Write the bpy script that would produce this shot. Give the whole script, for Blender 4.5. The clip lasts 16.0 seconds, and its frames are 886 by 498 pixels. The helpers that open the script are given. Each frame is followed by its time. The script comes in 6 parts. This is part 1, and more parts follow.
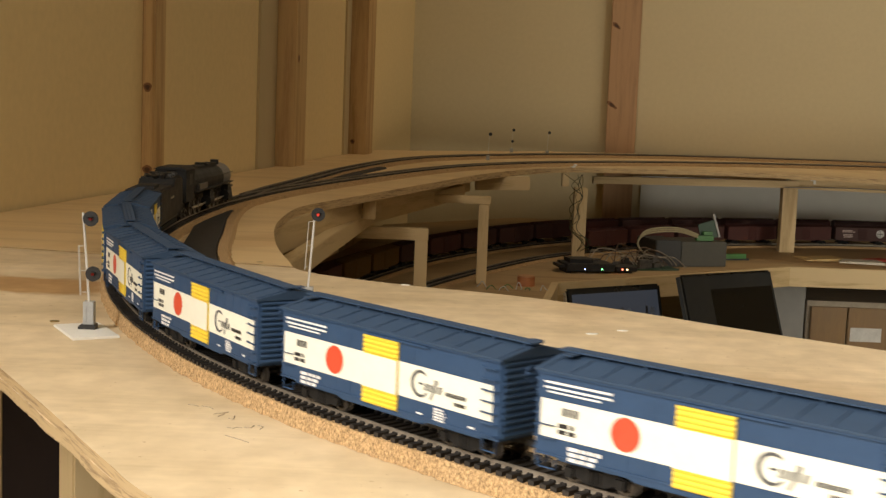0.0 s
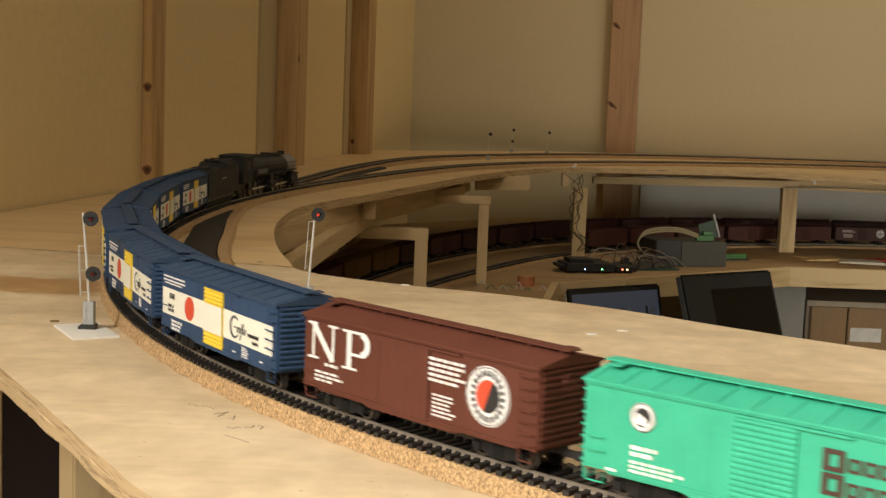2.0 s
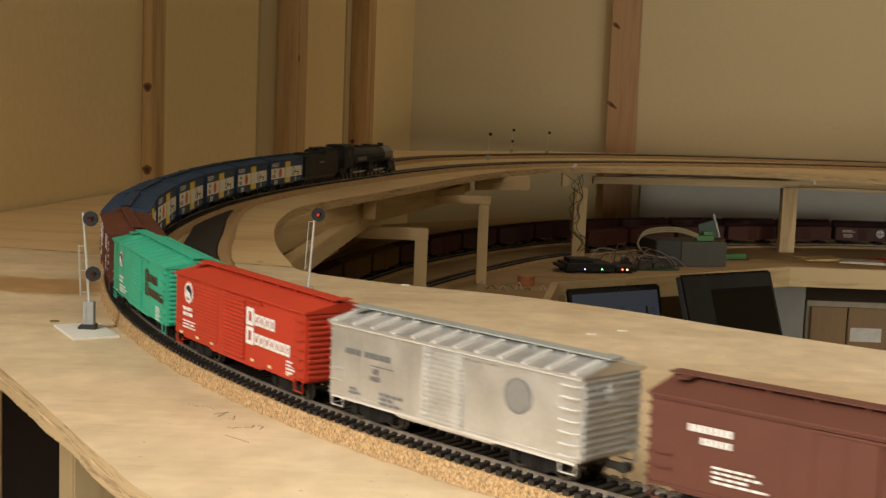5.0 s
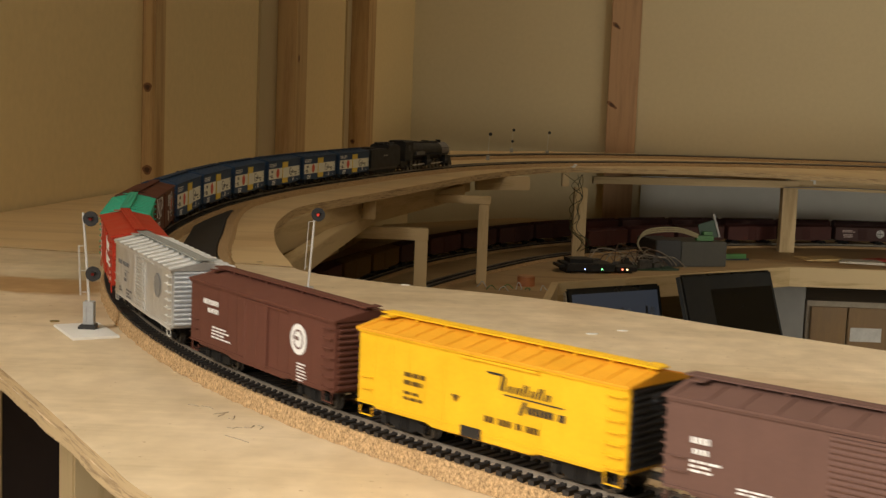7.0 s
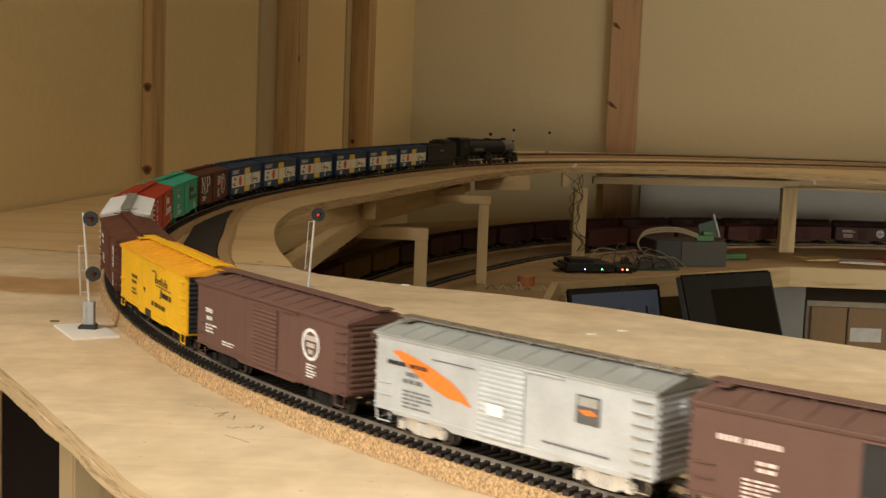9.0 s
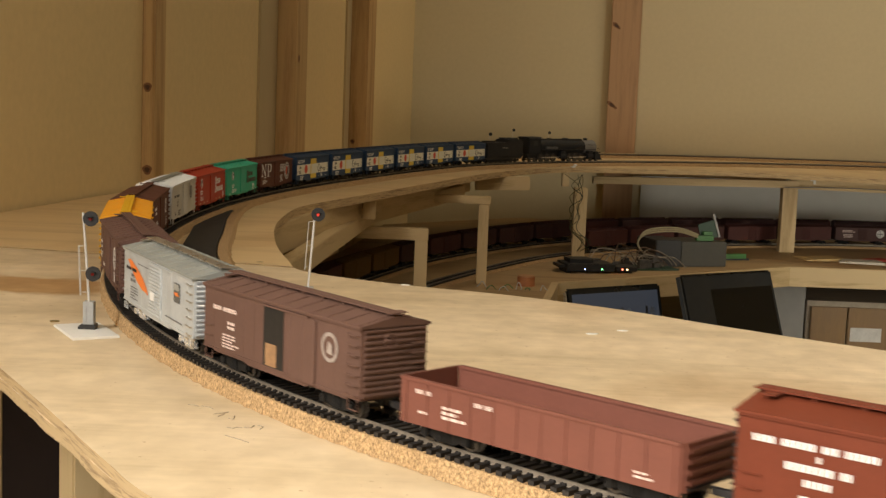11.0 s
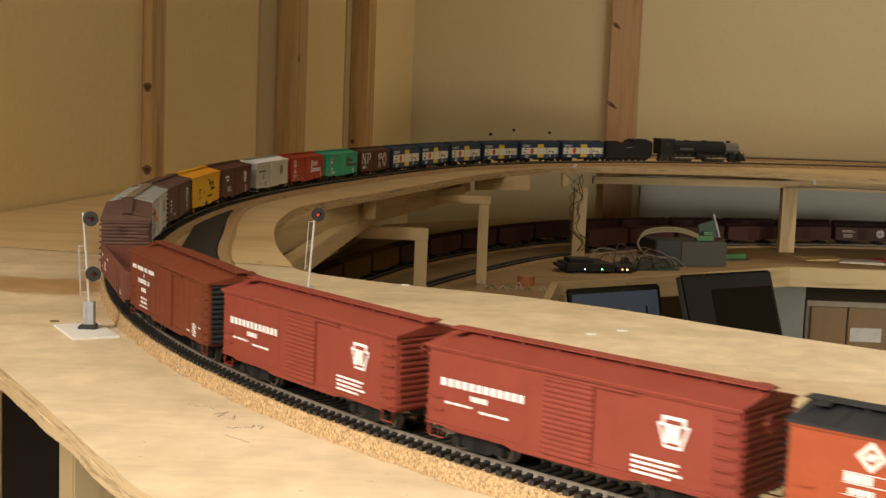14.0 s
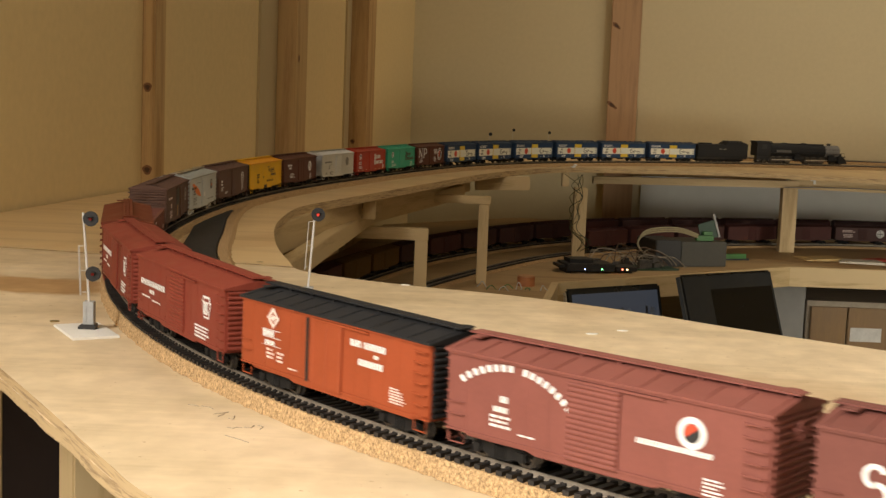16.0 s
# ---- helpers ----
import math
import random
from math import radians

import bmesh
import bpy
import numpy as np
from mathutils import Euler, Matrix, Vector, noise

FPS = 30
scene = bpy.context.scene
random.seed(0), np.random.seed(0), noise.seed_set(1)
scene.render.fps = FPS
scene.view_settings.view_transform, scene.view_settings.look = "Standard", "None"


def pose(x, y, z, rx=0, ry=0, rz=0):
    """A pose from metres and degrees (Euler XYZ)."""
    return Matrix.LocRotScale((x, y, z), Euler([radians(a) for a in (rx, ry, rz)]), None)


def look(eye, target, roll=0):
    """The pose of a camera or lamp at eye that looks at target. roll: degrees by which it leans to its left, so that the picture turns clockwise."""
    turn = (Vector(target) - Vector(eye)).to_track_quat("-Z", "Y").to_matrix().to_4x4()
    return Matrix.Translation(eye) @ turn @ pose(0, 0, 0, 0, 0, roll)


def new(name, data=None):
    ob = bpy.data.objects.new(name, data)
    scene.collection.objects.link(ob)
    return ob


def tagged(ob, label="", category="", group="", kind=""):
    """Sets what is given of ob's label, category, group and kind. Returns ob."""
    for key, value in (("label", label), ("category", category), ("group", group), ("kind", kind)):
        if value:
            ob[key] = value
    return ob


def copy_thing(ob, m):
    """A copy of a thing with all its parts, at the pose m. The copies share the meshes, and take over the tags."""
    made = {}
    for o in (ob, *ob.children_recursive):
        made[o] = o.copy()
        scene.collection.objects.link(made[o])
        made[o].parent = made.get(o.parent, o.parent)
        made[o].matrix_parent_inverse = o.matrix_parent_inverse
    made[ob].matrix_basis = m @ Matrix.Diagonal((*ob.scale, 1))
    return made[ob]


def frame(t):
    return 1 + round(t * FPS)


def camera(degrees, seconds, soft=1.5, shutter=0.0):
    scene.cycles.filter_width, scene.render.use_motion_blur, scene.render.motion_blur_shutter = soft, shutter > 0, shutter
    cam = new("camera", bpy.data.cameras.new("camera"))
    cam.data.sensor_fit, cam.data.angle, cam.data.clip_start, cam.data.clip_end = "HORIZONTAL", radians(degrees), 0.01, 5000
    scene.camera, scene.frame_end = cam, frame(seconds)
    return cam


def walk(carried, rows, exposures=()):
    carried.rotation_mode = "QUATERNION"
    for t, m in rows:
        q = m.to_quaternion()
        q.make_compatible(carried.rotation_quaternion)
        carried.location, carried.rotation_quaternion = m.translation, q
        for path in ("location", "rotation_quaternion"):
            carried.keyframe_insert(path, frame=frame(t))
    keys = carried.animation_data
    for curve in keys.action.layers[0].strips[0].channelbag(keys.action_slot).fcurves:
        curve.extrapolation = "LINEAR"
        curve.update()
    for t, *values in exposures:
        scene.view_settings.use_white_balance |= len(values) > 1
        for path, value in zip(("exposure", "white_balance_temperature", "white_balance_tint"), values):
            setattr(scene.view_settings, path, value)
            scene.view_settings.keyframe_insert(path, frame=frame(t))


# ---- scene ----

# ---------------------------------------------------------------- camera
ZR = 1.20                    # height of the rail tops over the floor
ZD = ZR - 0.0095             # top of the plywood deck
ZL = ZR - 0.206              # top of the lower deck
cam = camera(36.40, 16.0, soft=1.4, shutter=0.5)
EYE = Vector((0, 0, ZR + 0.1423))
VIEW = look(EYE, EYE + Vector((0, math.cos(0.11428), -math.sin(0.11428))), 2.231)
walk(cam, [(0, VIEW), (16, VIEW)], exposures=[(0, 0.0), (3.5, -0.14), (7, -0.34), (9, -0.18), (12.5, 0.12), (16, 0.12)])

# ---------------------------------------------------------------- light
world = bpy.data.worlds.new("world")
scene.world = world
world.use_nodes = True
world.node_tree.nodes["Background"].inputs[0].default_value = (0.5, 0.55, 0.6, 1)
world.node_tree.nodes["Background"].inputs[1].default_value = 0.02


def area(name, m, sx, sy, watts, colour):
    data = bpy.data.lights.new(name, "AREA")
    data.shape, data.size, data.size_y, data.energy, data.color = "RECTANGLE", sx, sy, watts, colour
    ob = new(name, data)
    ob.matrix_world = m
    return ob


# daylight from the window in the long wall, beside and behind the camera
area("window_daylight", look((-0.775, -0.42, 1.98), (0.214, -0.569, 1.60)), 1.05, 0.85, 58, (1.0, 0.94, 0.86))
# two dim unseen overhead fills, added to brighten the deck and the walls
area("ceiling_lamp", look((0.85, 0.50, 2.64), (0.85, 0.60, 0.0)), 1.2, 0.35, 7.5, (1.0, 0.87, 0.68))
area("ceiling_lamp_far", look((1.05, 3.30, 2.64), (1.0, 3.25, 0.0)), 1.2, 0.35, 5, (1.0, 0.87, 0.68))
# an unseen spot added in the pit, below the level of the upper deck
pit_spot = bpy.data.lights.new("work_lamp_bulb", "SPOT")
pit_spot.energy, pit_spot.color, pit_spot.shadow_soft_size = 31, (1.0, 0.94, 0.79), 0.14
pit_spot.spot_size, pit_spot.spot_blend = math.radians(88), 0.9
new("work_lamp_bulb", pit_spot).matrix_world = look((1.50, 1.55, 1.09), (1.25, 3.9, 1.06))

# ---------------------------------------------------------------- materials
MATS = {}


def nodes_of(name):
    m = bpy.data.materials.new(name)
    m.use_nodes = True
    nt = m.node_tree
    return m, nt, nt.nodes["Principled BSDF"]


def mat(name, col, rough=0.5, metal=0.0, var=0.15, scale=60.0, bump=0.0, stretch=(1, 1, 1), fine=6.0, rvar=0.15, spec=0.5, objrand=0.0):
    """Paint, plastic, metal or board: colour varied at two scales, with fine relief."""
    if name in MATS:
        return MATS[name]
    m, nt, b = nodes_of(name)
    N, L = nt.nodes, nt.links
    tc = N.new("ShaderNodeTexCoord")
    mp = N.new("ShaderNodeMapping")
    mp.inputs["Scale"].default_value = stretch
    L.new(tc.outputs["Object"], mp.inputs[0])
    n1, n2 = N.new("ShaderNodeTexNoise"), N.new("ShaderNodeTexNoise")
    n1.inputs["Scale"].default_value, n2.inputs["Scale"].default_value = scale, scale * fine
    n1.inputs["Detail"].default_value, n2.inputs["Detail"].default_value = 4, 3
    for n in (n1, n2):
        L.new(mp.outputs[0], n.inputs["Vector"])
    mix = N.new("ShaderNodeMix")
    mix.data_type = "FLOAT"
    mix.inputs[0].default_value = 0.4
    L.new(n1.outputs[0], mix.inputs[2])
    L.new(n2.outputs[0], mix.inputs[3])
    ramp = N.new("ShaderNodeValToRGB")
    ramp.color_ramp.elements[0].position, ramp.color_ramp.elements[1].position = 0.3, 0.7
    ramp.color_ramp.elements[0].color = (*[c * (1 - var) for c in col], 1)
    ramp.color_ramp.elements[1].color = (*[min(1, c * (1 + var)) for c in col], 1)
    L.new(mix.outputs[0], ramp.inputs[0])
    out = ramp.outputs[0]
    if objrand:
        oi = N.new("ShaderNodeObjectInfo")
        hs = N.new("ShaderNodeHueSaturation")
        mr = N.new("ShaderNodeMapRange")
        mr.inputs[3].default_value, mr.inputs[4].default_value = 1 - objrand, 1 + objrand
        L.new(oi.outputs["Random"], mr.inputs[0])
        L.new(mr.outputs[0], hs.inputs["Value"])
        L.new(out, hs.inputs["Color"])
        out = hs.outputs[0]
    L.new(out, b.inputs["Base Color"])
    mr = N.new("ShaderNodeMapRange")
    mr.inputs[3].default_value, mr.inputs[4].default_value = max(0.02, rough - rvar), min(1, rough + rvar)
    L.new(n1.outputs[0], mr.inputs[0])
    L.new(mr.outputs[0], b.inputs["Roughness"])
    b.inputs["Metallic"].default_value = metal
    b.inputs["Specular IOR Level"].default_value = spec
    if bump:
        bp = N.new("ShaderNodeBump")
        bp.inputs["Strength"].default_value, bp.inputs["Distance"].default_value = 0.6, bump
        L.new(mix.outputs[0], bp.inputs["Height"])
        L.new(bp.outputs[0], b.inputs["Normal"])
    MATS[name] = m
    return m


def wood(name, light, dark, axis=(1, 8, 8), scale=6.0, rough=0.6, stain=0.0, knots=False, puddle=None):
    """Timber or plywood: long grain along one axis, broad tone patches, optional blotchy stains and knots."""
    m, nt, b = nodes_of(name)
    N, L = nt.nodes, nt.links
    tc = N.new("ShaderNodeTexCoord")
    mp = N.new("ShaderNodeMapping")
    mp.inputs["Scale"].default_value = axis
    L.new(tc.outputs["Object"], mp.inputs[0])
    oi = N.new("ShaderNodeObjectInfo")
    sh = N.new("ShaderNodeVectorMath")
    sh.operation = "MULTIPLY_ADD"
    sh.inputs[1].default_value = (1, 1, 1)
    L.new(mp.outputs[0], sh.inputs[0])
    rv = N.new("ShaderNodeCombineXYZ")
    ml = N.new("ShaderNodeMath")
    ml.operation = "MULTIPLY"
    ml.inputs[1].default_value = 37.0
    L.new(oi.outputs["Random"], ml.inputs[0])
    L.new(ml.outputs[0], rv.inputs[1])
    L.new(rv.outputs[0], sh.inputs[2])
    grain, tone, fib = N.new("ShaderNodeTexNoise"), N.new("ShaderNodeTexNoise"), N.new("ShaderNodeTexNoise")
    grain.inputs["Scale"].default_value, grain.inputs["Detail"].default_value, grain.inputs["Distortion"].default_value = scale, 5, 0.6
    tone.inputs["Scale"].default_value, tone.inputs["Detail"].default_value = scale * 0.25, 3
    fib.inputs["Scale"].default_value, fib.inputs["Detail"].default_value = scale * 9, 2
    for n in (grain, tone, fib):
        L.new(sh.outputs[0], n.inputs["Vector"])
    a = N.new("ShaderNodeMath")
    a.operation = "MULTIPLY_ADD"
    a.inputs[1].default_value = 0.35
    L.new(fib.outputs[0], a.inputs[0])
    L.new(grain.outputs[0], a.inputs[2])
    a2 = N.new("ShaderNodeMath")
    a2.operation = "MULTIPLY_ADD"
    a2.inputs[1].default_value = 0.6
    L.new(tone.outputs[0], a2.inputs[0])
    L.new(a.outputs[0], a2.inputs[2])
    ramp = N.new("ShaderNodeValToRGB")
    ramp.color_ramp.elements[0].position, ramp.color_ramp.elements[1].position = 0.70, 1.0
    ramp.color_ramp.elements[0].color, ramp.color_ramp.elements[1].color = (*dark, 1), (*light, 1)
    L.new(a2.outputs[0], ramp.inputs[0])
    out = ramp.outputs[0]
    if stain:
        st = N.new("ShaderNodeTexNoise")
        st.inputs["Scale"].default_value, st.inputs["Detail"].default_value, st.inputs["Distortion"].default_value = 3.2, 4, 0.8
        L.new(tc.outputs["Object"], st.inputs["Vector"])
        sr = N.new("ShaderNodeValToRGB")
        sr.color_ramp.elements[0].position, sr.color_ramp.elements[1].position = 0.56, 0.66
        L.new(st.outputs[0], sr.inputs[0])
        mx = N.new("ShaderNodeMix")
        mx.data_type, mx.blend_type = "RGBA", "MULTIPLY"
        mm = N.new("ShaderNodeMath")
        mm.operation = "MULTIPLY"
        mm.inputs[1].default_value = stain
        L.new(sr.outputs[0], mm.inputs[0])
        L.new(mm.outputs[0], mx.inputs[0])
        L.new(out, mx.inputs[6])
        mx.inputs[7].default_value = (0.62, 0.42, 0.24, 1)
        out = mx.outputs[2]
    if puddle:                                  # an old water stain with a ragged rim
        px, py, pr, pq = puddle
        sp = N.new("ShaderNodeMapping")
        sp.inputs["Location"].default_value = (-px / pr, -py / pq, 0)
        sp.inputs["Scale"].default_value = (1 / pr, 1 / pq, 0)
        wn = N.new("ShaderNodeTexNoise")
        wn.inputs["Scale"].default_value, wn.inputs["Detail"].default_value = 14, 5
        L.new(tc.outputs["Object"], sp.inputs[0])
        L.new(tc.outputs["Object"], wn.inputs["Vector"])
        ln = N.new("ShaderNodeVectorMath")
        ln.operation = "LENGTH"
        L.new(sp.outputs[0], ln.inputs[0])
        ad = N.new("ShaderNodeMath")
        ad.operation = "MULTIPLY_ADD"
        ad.inputs[1].default_value = 2.2
        L.new(wn.outputs[0], ad.inputs[0])
        L.new(ln.outputs["Value"], ad.inputs[2])
        pr_ = N.new("ShaderNodeValToRGB")
        pr_.color_ramp.elements[0].position, pr_.color_ramp.elements[1].position = 0.62, 0.72
        pr_.color_ramp.elements[0].color, pr_.color_ramp.elements[1].color = (0.69, 0.53, 0.37, 1), (1, 1, 1, 1)
        hf = N.new("ShaderNodeMath")
        hf.operation = "MULTIPLY"
        hf.inputs[1].default_value = 0.4
        L.new(ad.outputs[0], hf.inputs[0])
        L.new(hf.outputs[0], pr_.inputs[0])
        mx = N.new("ShaderNodeMix")
        mx.data_type, mx.blend_type = "RGBA", "MULTIPLY"
        mx.inputs[0].default_value = 1
        L.new(out, mx.inputs[6])
        L.new(pr_.outputs[0], mx.inputs[7])
        out = mx.outputs[2]
        # pale and dull patches, and small dark specks
        for sc, lo, hi, c0, c1 in ((11, 0.35, 0.65, (0.91, 0.90, 0.87, 1), (1.05, 1.05, 1.06, 1)), (60, 0.30, 0.70, (0.88, 0.86, 0.83, 1), (1.06, 1.06, 1.06, 1)), (230, 0.26, 0.31, (0.66, 0.56, 0.46, 1), (1, 1, 1, 1))):
            pn, prp, pm = N.new("ShaderNodeTexNoise"), N.new("ShaderNodeValToRGB"), N.new("ShaderNodeMix")
            pn.inputs["Scale"].default_value, pn.inputs["Detail"].default_value = sc, 5
            L.new(tc.outputs["Object"], pn.inputs["Vector"])
            prp.color_ramp.elements[0].position, prp.color_ramp.elements[1].position = lo, hi
            prp.color_ramp.elements[0].color, prp.color_ramp.elements[1].color = c0, c1
            L.new(pn.outputs[0], prp.inputs[0])
            pm.data_type, pm.blend_type = "RGBA", "MULTIPLY"
            pm.inputs[0].default_value = 1
            L.new(out, pm.inputs[6])
            L.new(prp.outputs[0], pm.inputs[7])
            out = pm.outputs[2]
    if knots:
        vo = N.new("ShaderNodeTexVoronoi")
        vo.inputs["Scale"].default_value = 1.0
        mk = N.new("ShaderNodeMapping")
        mk.inputs["Scale"].default_value = knots
        L.new(tc.outputs["Object"], mk.inputs[0])
        L.new(mk.outputs[0], vo.inputs["Vector"])
        kr = N.new("ShaderNodeValToRGB")
        kr.color_ramp.elements[0].position, kr.color_ramp.elements[1].position = 0.05, 0.13
        kr.color_ramp.elements[0].color, kr.color_ramp.elements[1].color = (0.28, 0.17, 0.1, 1), (1, 1, 1, 1)
        L.new(vo.outputs["Distance"], kr.inputs[0])
        mx = N.new("ShaderNodeMix")
        mx.data_type, mx.blend_type = "RGBA", "MULTIPLY"
        mx.inputs[0].default_value = 1
        L.new(out, mx.inputs[6])
        L.new(kr.outputs[0], mx.inputs[7])
        out = mx.outputs[2]
    L.new(out, b.inputs["Base Color"])
    b.inputs["Roughness"].default_value = rough
    bp = N.new("ShaderNodeBump")
    bp.inputs["Strength"].default_value, bp.inputs["Distance"].default_value = 0.3, 0.0006
    L.new(a.outputs[0], bp.inputs["Height"])
    L.new(bp.outputs[0], b.inputs["Normal"])
    MATS[name] = m
    return m


def glow(name, col, strength):
    m, nt, b = nodes_of(name)
    b.inputs["Base Color"].default_value = (*[c * 0.3 for c in col], 1)
    b.inputs["Emission Color"].default_value = (*col, 1)
    b.inputs["Emission Strength"].default_value = strength
    MATS[name] = m
    return m


PLY = wood("plywood", (0.73, 0.59, 0.39), (0.62, 0.49, 0.305), (1.0, 14, 14), 2.2, 0.55, stain=0.30, puddle=(-0.325, 0.99, 0.12, 0.06))
FARPLY = wood("golden_plywood", (0.72, 0.525, 0.275), (0.59, 0.41, 0.20), (1.0, 14, 14), 2.2, 0.5, stain=0.25)
PLY_EDGE = wood("plywood_edge", (0.56, 0.40, 0.21), (0.20, 0.12, 0.06), (14, 14, 260), 3.0, 0.9)
PINE = wood("pine_timber", (0.60, 0.45, 0.24), (0.42, 0.29, 0.13), (14, 14, 1.2), 5.0, 0.6, knots=(7, 7, 2.2))
STUDWOOD = wood("stud_timber", (0.54, 0.35, 0.15), (0.38, 0.225, 0.085), (16, 16, 1.0), 5.0, 0.6)
REDSTUD = wood("reddish_stud_timber", (0.47, 0.29, 0.155), (0.37, 0.22, 0.115), (16, 16, 1.0), 5.0, 0.6)
PINE_X = wood("pine_batten", (0.60, 0.45, 0.24), (0.42, 0.29, 0.13), (1.2, 14, 14), 5.0, 0.6, knots=(2.2, 7, 7))
LOWPLY = wood("lower_plywood", (0.42, 0.28, 0.13), (0.29, 0.18, 0.08), (1.2, 9, 9), 3.0, 0.6, stain=0.4)
# light bounced off the deck is put into the long wall's yellower colour
LONGWALL = mat("warm_lit_wallboard", (0.74, 0.575, 0.295), 0.85, var=0.07, scale=1.3, bump=0.0003, fine=60)
WALL = mat("wallboard", (0.62, 0.53, 0.335), 0.85, var=0.05, scale=1.3, bump=0.0003, fine=60)
FLOOR = mat("concrete_floor", (0.22, 0.20, 0.18), 0.8, var=0.2, scale=3, bump=0.0005)
CEIL = mat("ceiling_board", (0.66, 0.62, 0.54), 0.9, var=0.05, scale=2)
CORK = mat("cork_roadbed", (0.43, 0.285, 0.145), 0.95, var=0.7, scale=700, bump=0.0014, fine=2.2, spec=0.1)
TIE = mat("black_plastic_tie", (0.016, 0.013, 0.011), 0.55, var=0.3, scale=300, objrand=0.35)
RAIL = mat("nickel_silver_rail", (0.34, 0.29, 0.23), 0.45, metal=0.6, var=0.3, scale=90)
BLACKBED = mat("black_painted_roadbed", (0.022, 0.019, 0.017), 0.8, var=0.4, scale=150, bump=0.0006)
DARK = mat("black_plastic", (0.014, 0.013, 0.013), 0.5, var=0.3, scale=200)
TRUCK = mat("truck_plastic", (0.012, 0.011, 0.010), 0.75, var=0.4, scale=300, spec=0.2)
WHEEL = mat("blackened_wheel", (0.10, 0.09, 0.08), 0.35, metal=0.7, var=0.3, scale=300)
STEEL = mat("bright_metal", (0.62, 0.60, 0.56), 0.3, metal=0.9, var=0.15, scale=200)
WHITE = mat("white_lettering", (0.80, 0.79, 0.76), 0.5, var=0.05, scale=200)
CREAM = mat("cream_band", (0.80, 0.78, 0.66), 0.45, var=0.05, scale=120)
BLACKINK = mat("black_lettering", (0.02, 0.02, 0.022), 0.5, var=0.1, scale=200)
REDINK = mat("red_emblem", (0.62, 0.07, 0.03), 0.45, var=0.08, scale=200)
ORANGE = mat("orange_feather", (0.80, 0.20, 0.03), 0.45, var=0.08, scale=200)
YELLOWP = mat("yellow_door_paint", (0.78, 0.56, 0.05), 0.45, var=0.08, scale=150)
STYRENE = mat("white_styrene", (0.80, 0.78, 0.72), 0.5, var=0.05, scale=90)


# ---------------------------------------------------------------- mesh helpers
class Build:
    """Collects boxes, prisms and sweeps into one mesh."""

    def __init__(self):
        self.v, self.f = [], []

    def box(self, x0, x1, y0, y1, z0, z1, m=None):
        b = len(self.v)
        p = [Vector((x, y, z)) for z in (z0, z1) for x, y in ((x0, y0), (x1, y0), (x1, y1), (x0, y1))]
        self.v += [tuple(m @ q) if m else tuple(q) for q in p]
        self.f += [(b + 3, b + 2, b + 1, b), (b + 4, b + 5, b + 6, b + 7)]
        self.f += [(b + i, b + (i + 1) % 4, b + 4 + (i + 1) % 4, b + 4 + i) for i in range(4)]
        return self

    def prism(self, pts, d, m=None):
        """A flat outline in local x, z, thickened by d along local y."""
        b, n = len(self.v), len(pts)
        for y in (0, d):
            for x, z in pts:
                q = Vector((x, y, z))
                self.v.append(tuple(m @ q) if m else tuple(q))
        self.f += [tuple(b + i for i in range(n)), tuple(b + n + i for i in reversed(range(n)))]
        self.f += [(b + (i + 1) % n, b + i, b + n + i, b + n + (i + 1) % n) for i in range(n)]
        return self

    def tube(self, path, r, n=6, cap=True):
        """A round rod along a path of points."""
        path = [Vector(p) for p in path]
        b = len(self.v)
        for i, p in enumerate(path):
            d = (path[min(i + 1, len(path) - 1)] - path[max(i - 1, 0)]).normalized()
            u = d.cross(Vector((0, 0, 1)) if abs(d.z) < 0.9 else Vector((1, 0, 0))).normalized()
            w = d.cross(u)
            rr = r[i] if isinstance(r, (list, tuple)) else r
            for k in range(n):
                a = 2 * math.pi * k / n
                self.v.append(tuple(p + (u * math.cos(a) + w * math.sin(a)) * rr))
        for i in range(len(path) - 1):
            for k in range(n):
                q = (k + 1) % n
                self.f.append((b + i * n + k, b + i * n + q, b + (i + 1) * n + q, b + (i + 1) * n + k))
        if cap:
            e = b + (len(path) - 1) * n
            self.f += [tuple(b + k for k in reversed(range(n))), tuple(e + k for k in range(n))]
        return self

    def mesh(self, name, smooth=False, bevel=0.0):
        me = bpy.data.meshes.new(name)
        me.from_pydata(self.v, [], self.f)
        bm = bmesh.new()
        bm.from_mesh(me)
        if bevel:
            es = [e for e in bm.edges if len(e.link_faces) == 2 and e.calc_face_angle(0) > 0.6]
            bmesh.ops.bevel(bm, geom=es, offset=bevel, segments=2, affect="EDGES")
        bmesh.ops.recalc_face_normals(bm, faces=bm.faces)
        bm.to_mesh(me)
        bm.free()
        if smooth:
            me.polygons.foreach_set("use_smooth", [True] * len(me.polygons))
        return me


def part(name, me, material, parent=None, label="", m=None):
    """Links a mesh as one object under a thing or a part."""
    if isinstance(me, Build):
        me = me.mesh(name)
    if not me.materials:
        me.materials.append(material)
    ob = new(name, me)
    ob.parent = parent
    if m is not None:
        ob.matrix_basis = m
    return tagged(ob, label=label)


def empty(name, m, label, category, group="", kind=""):
    ob = new(name)
    ob.empty_display_size = 0.02
    ob.matrix_basis = m
    return tagged(ob, label, category, group, kind)


SHARED = {}


def shared(key, make):
    if key not in SHARED:
        SHARED[key] = make()
    return SHARED[key]


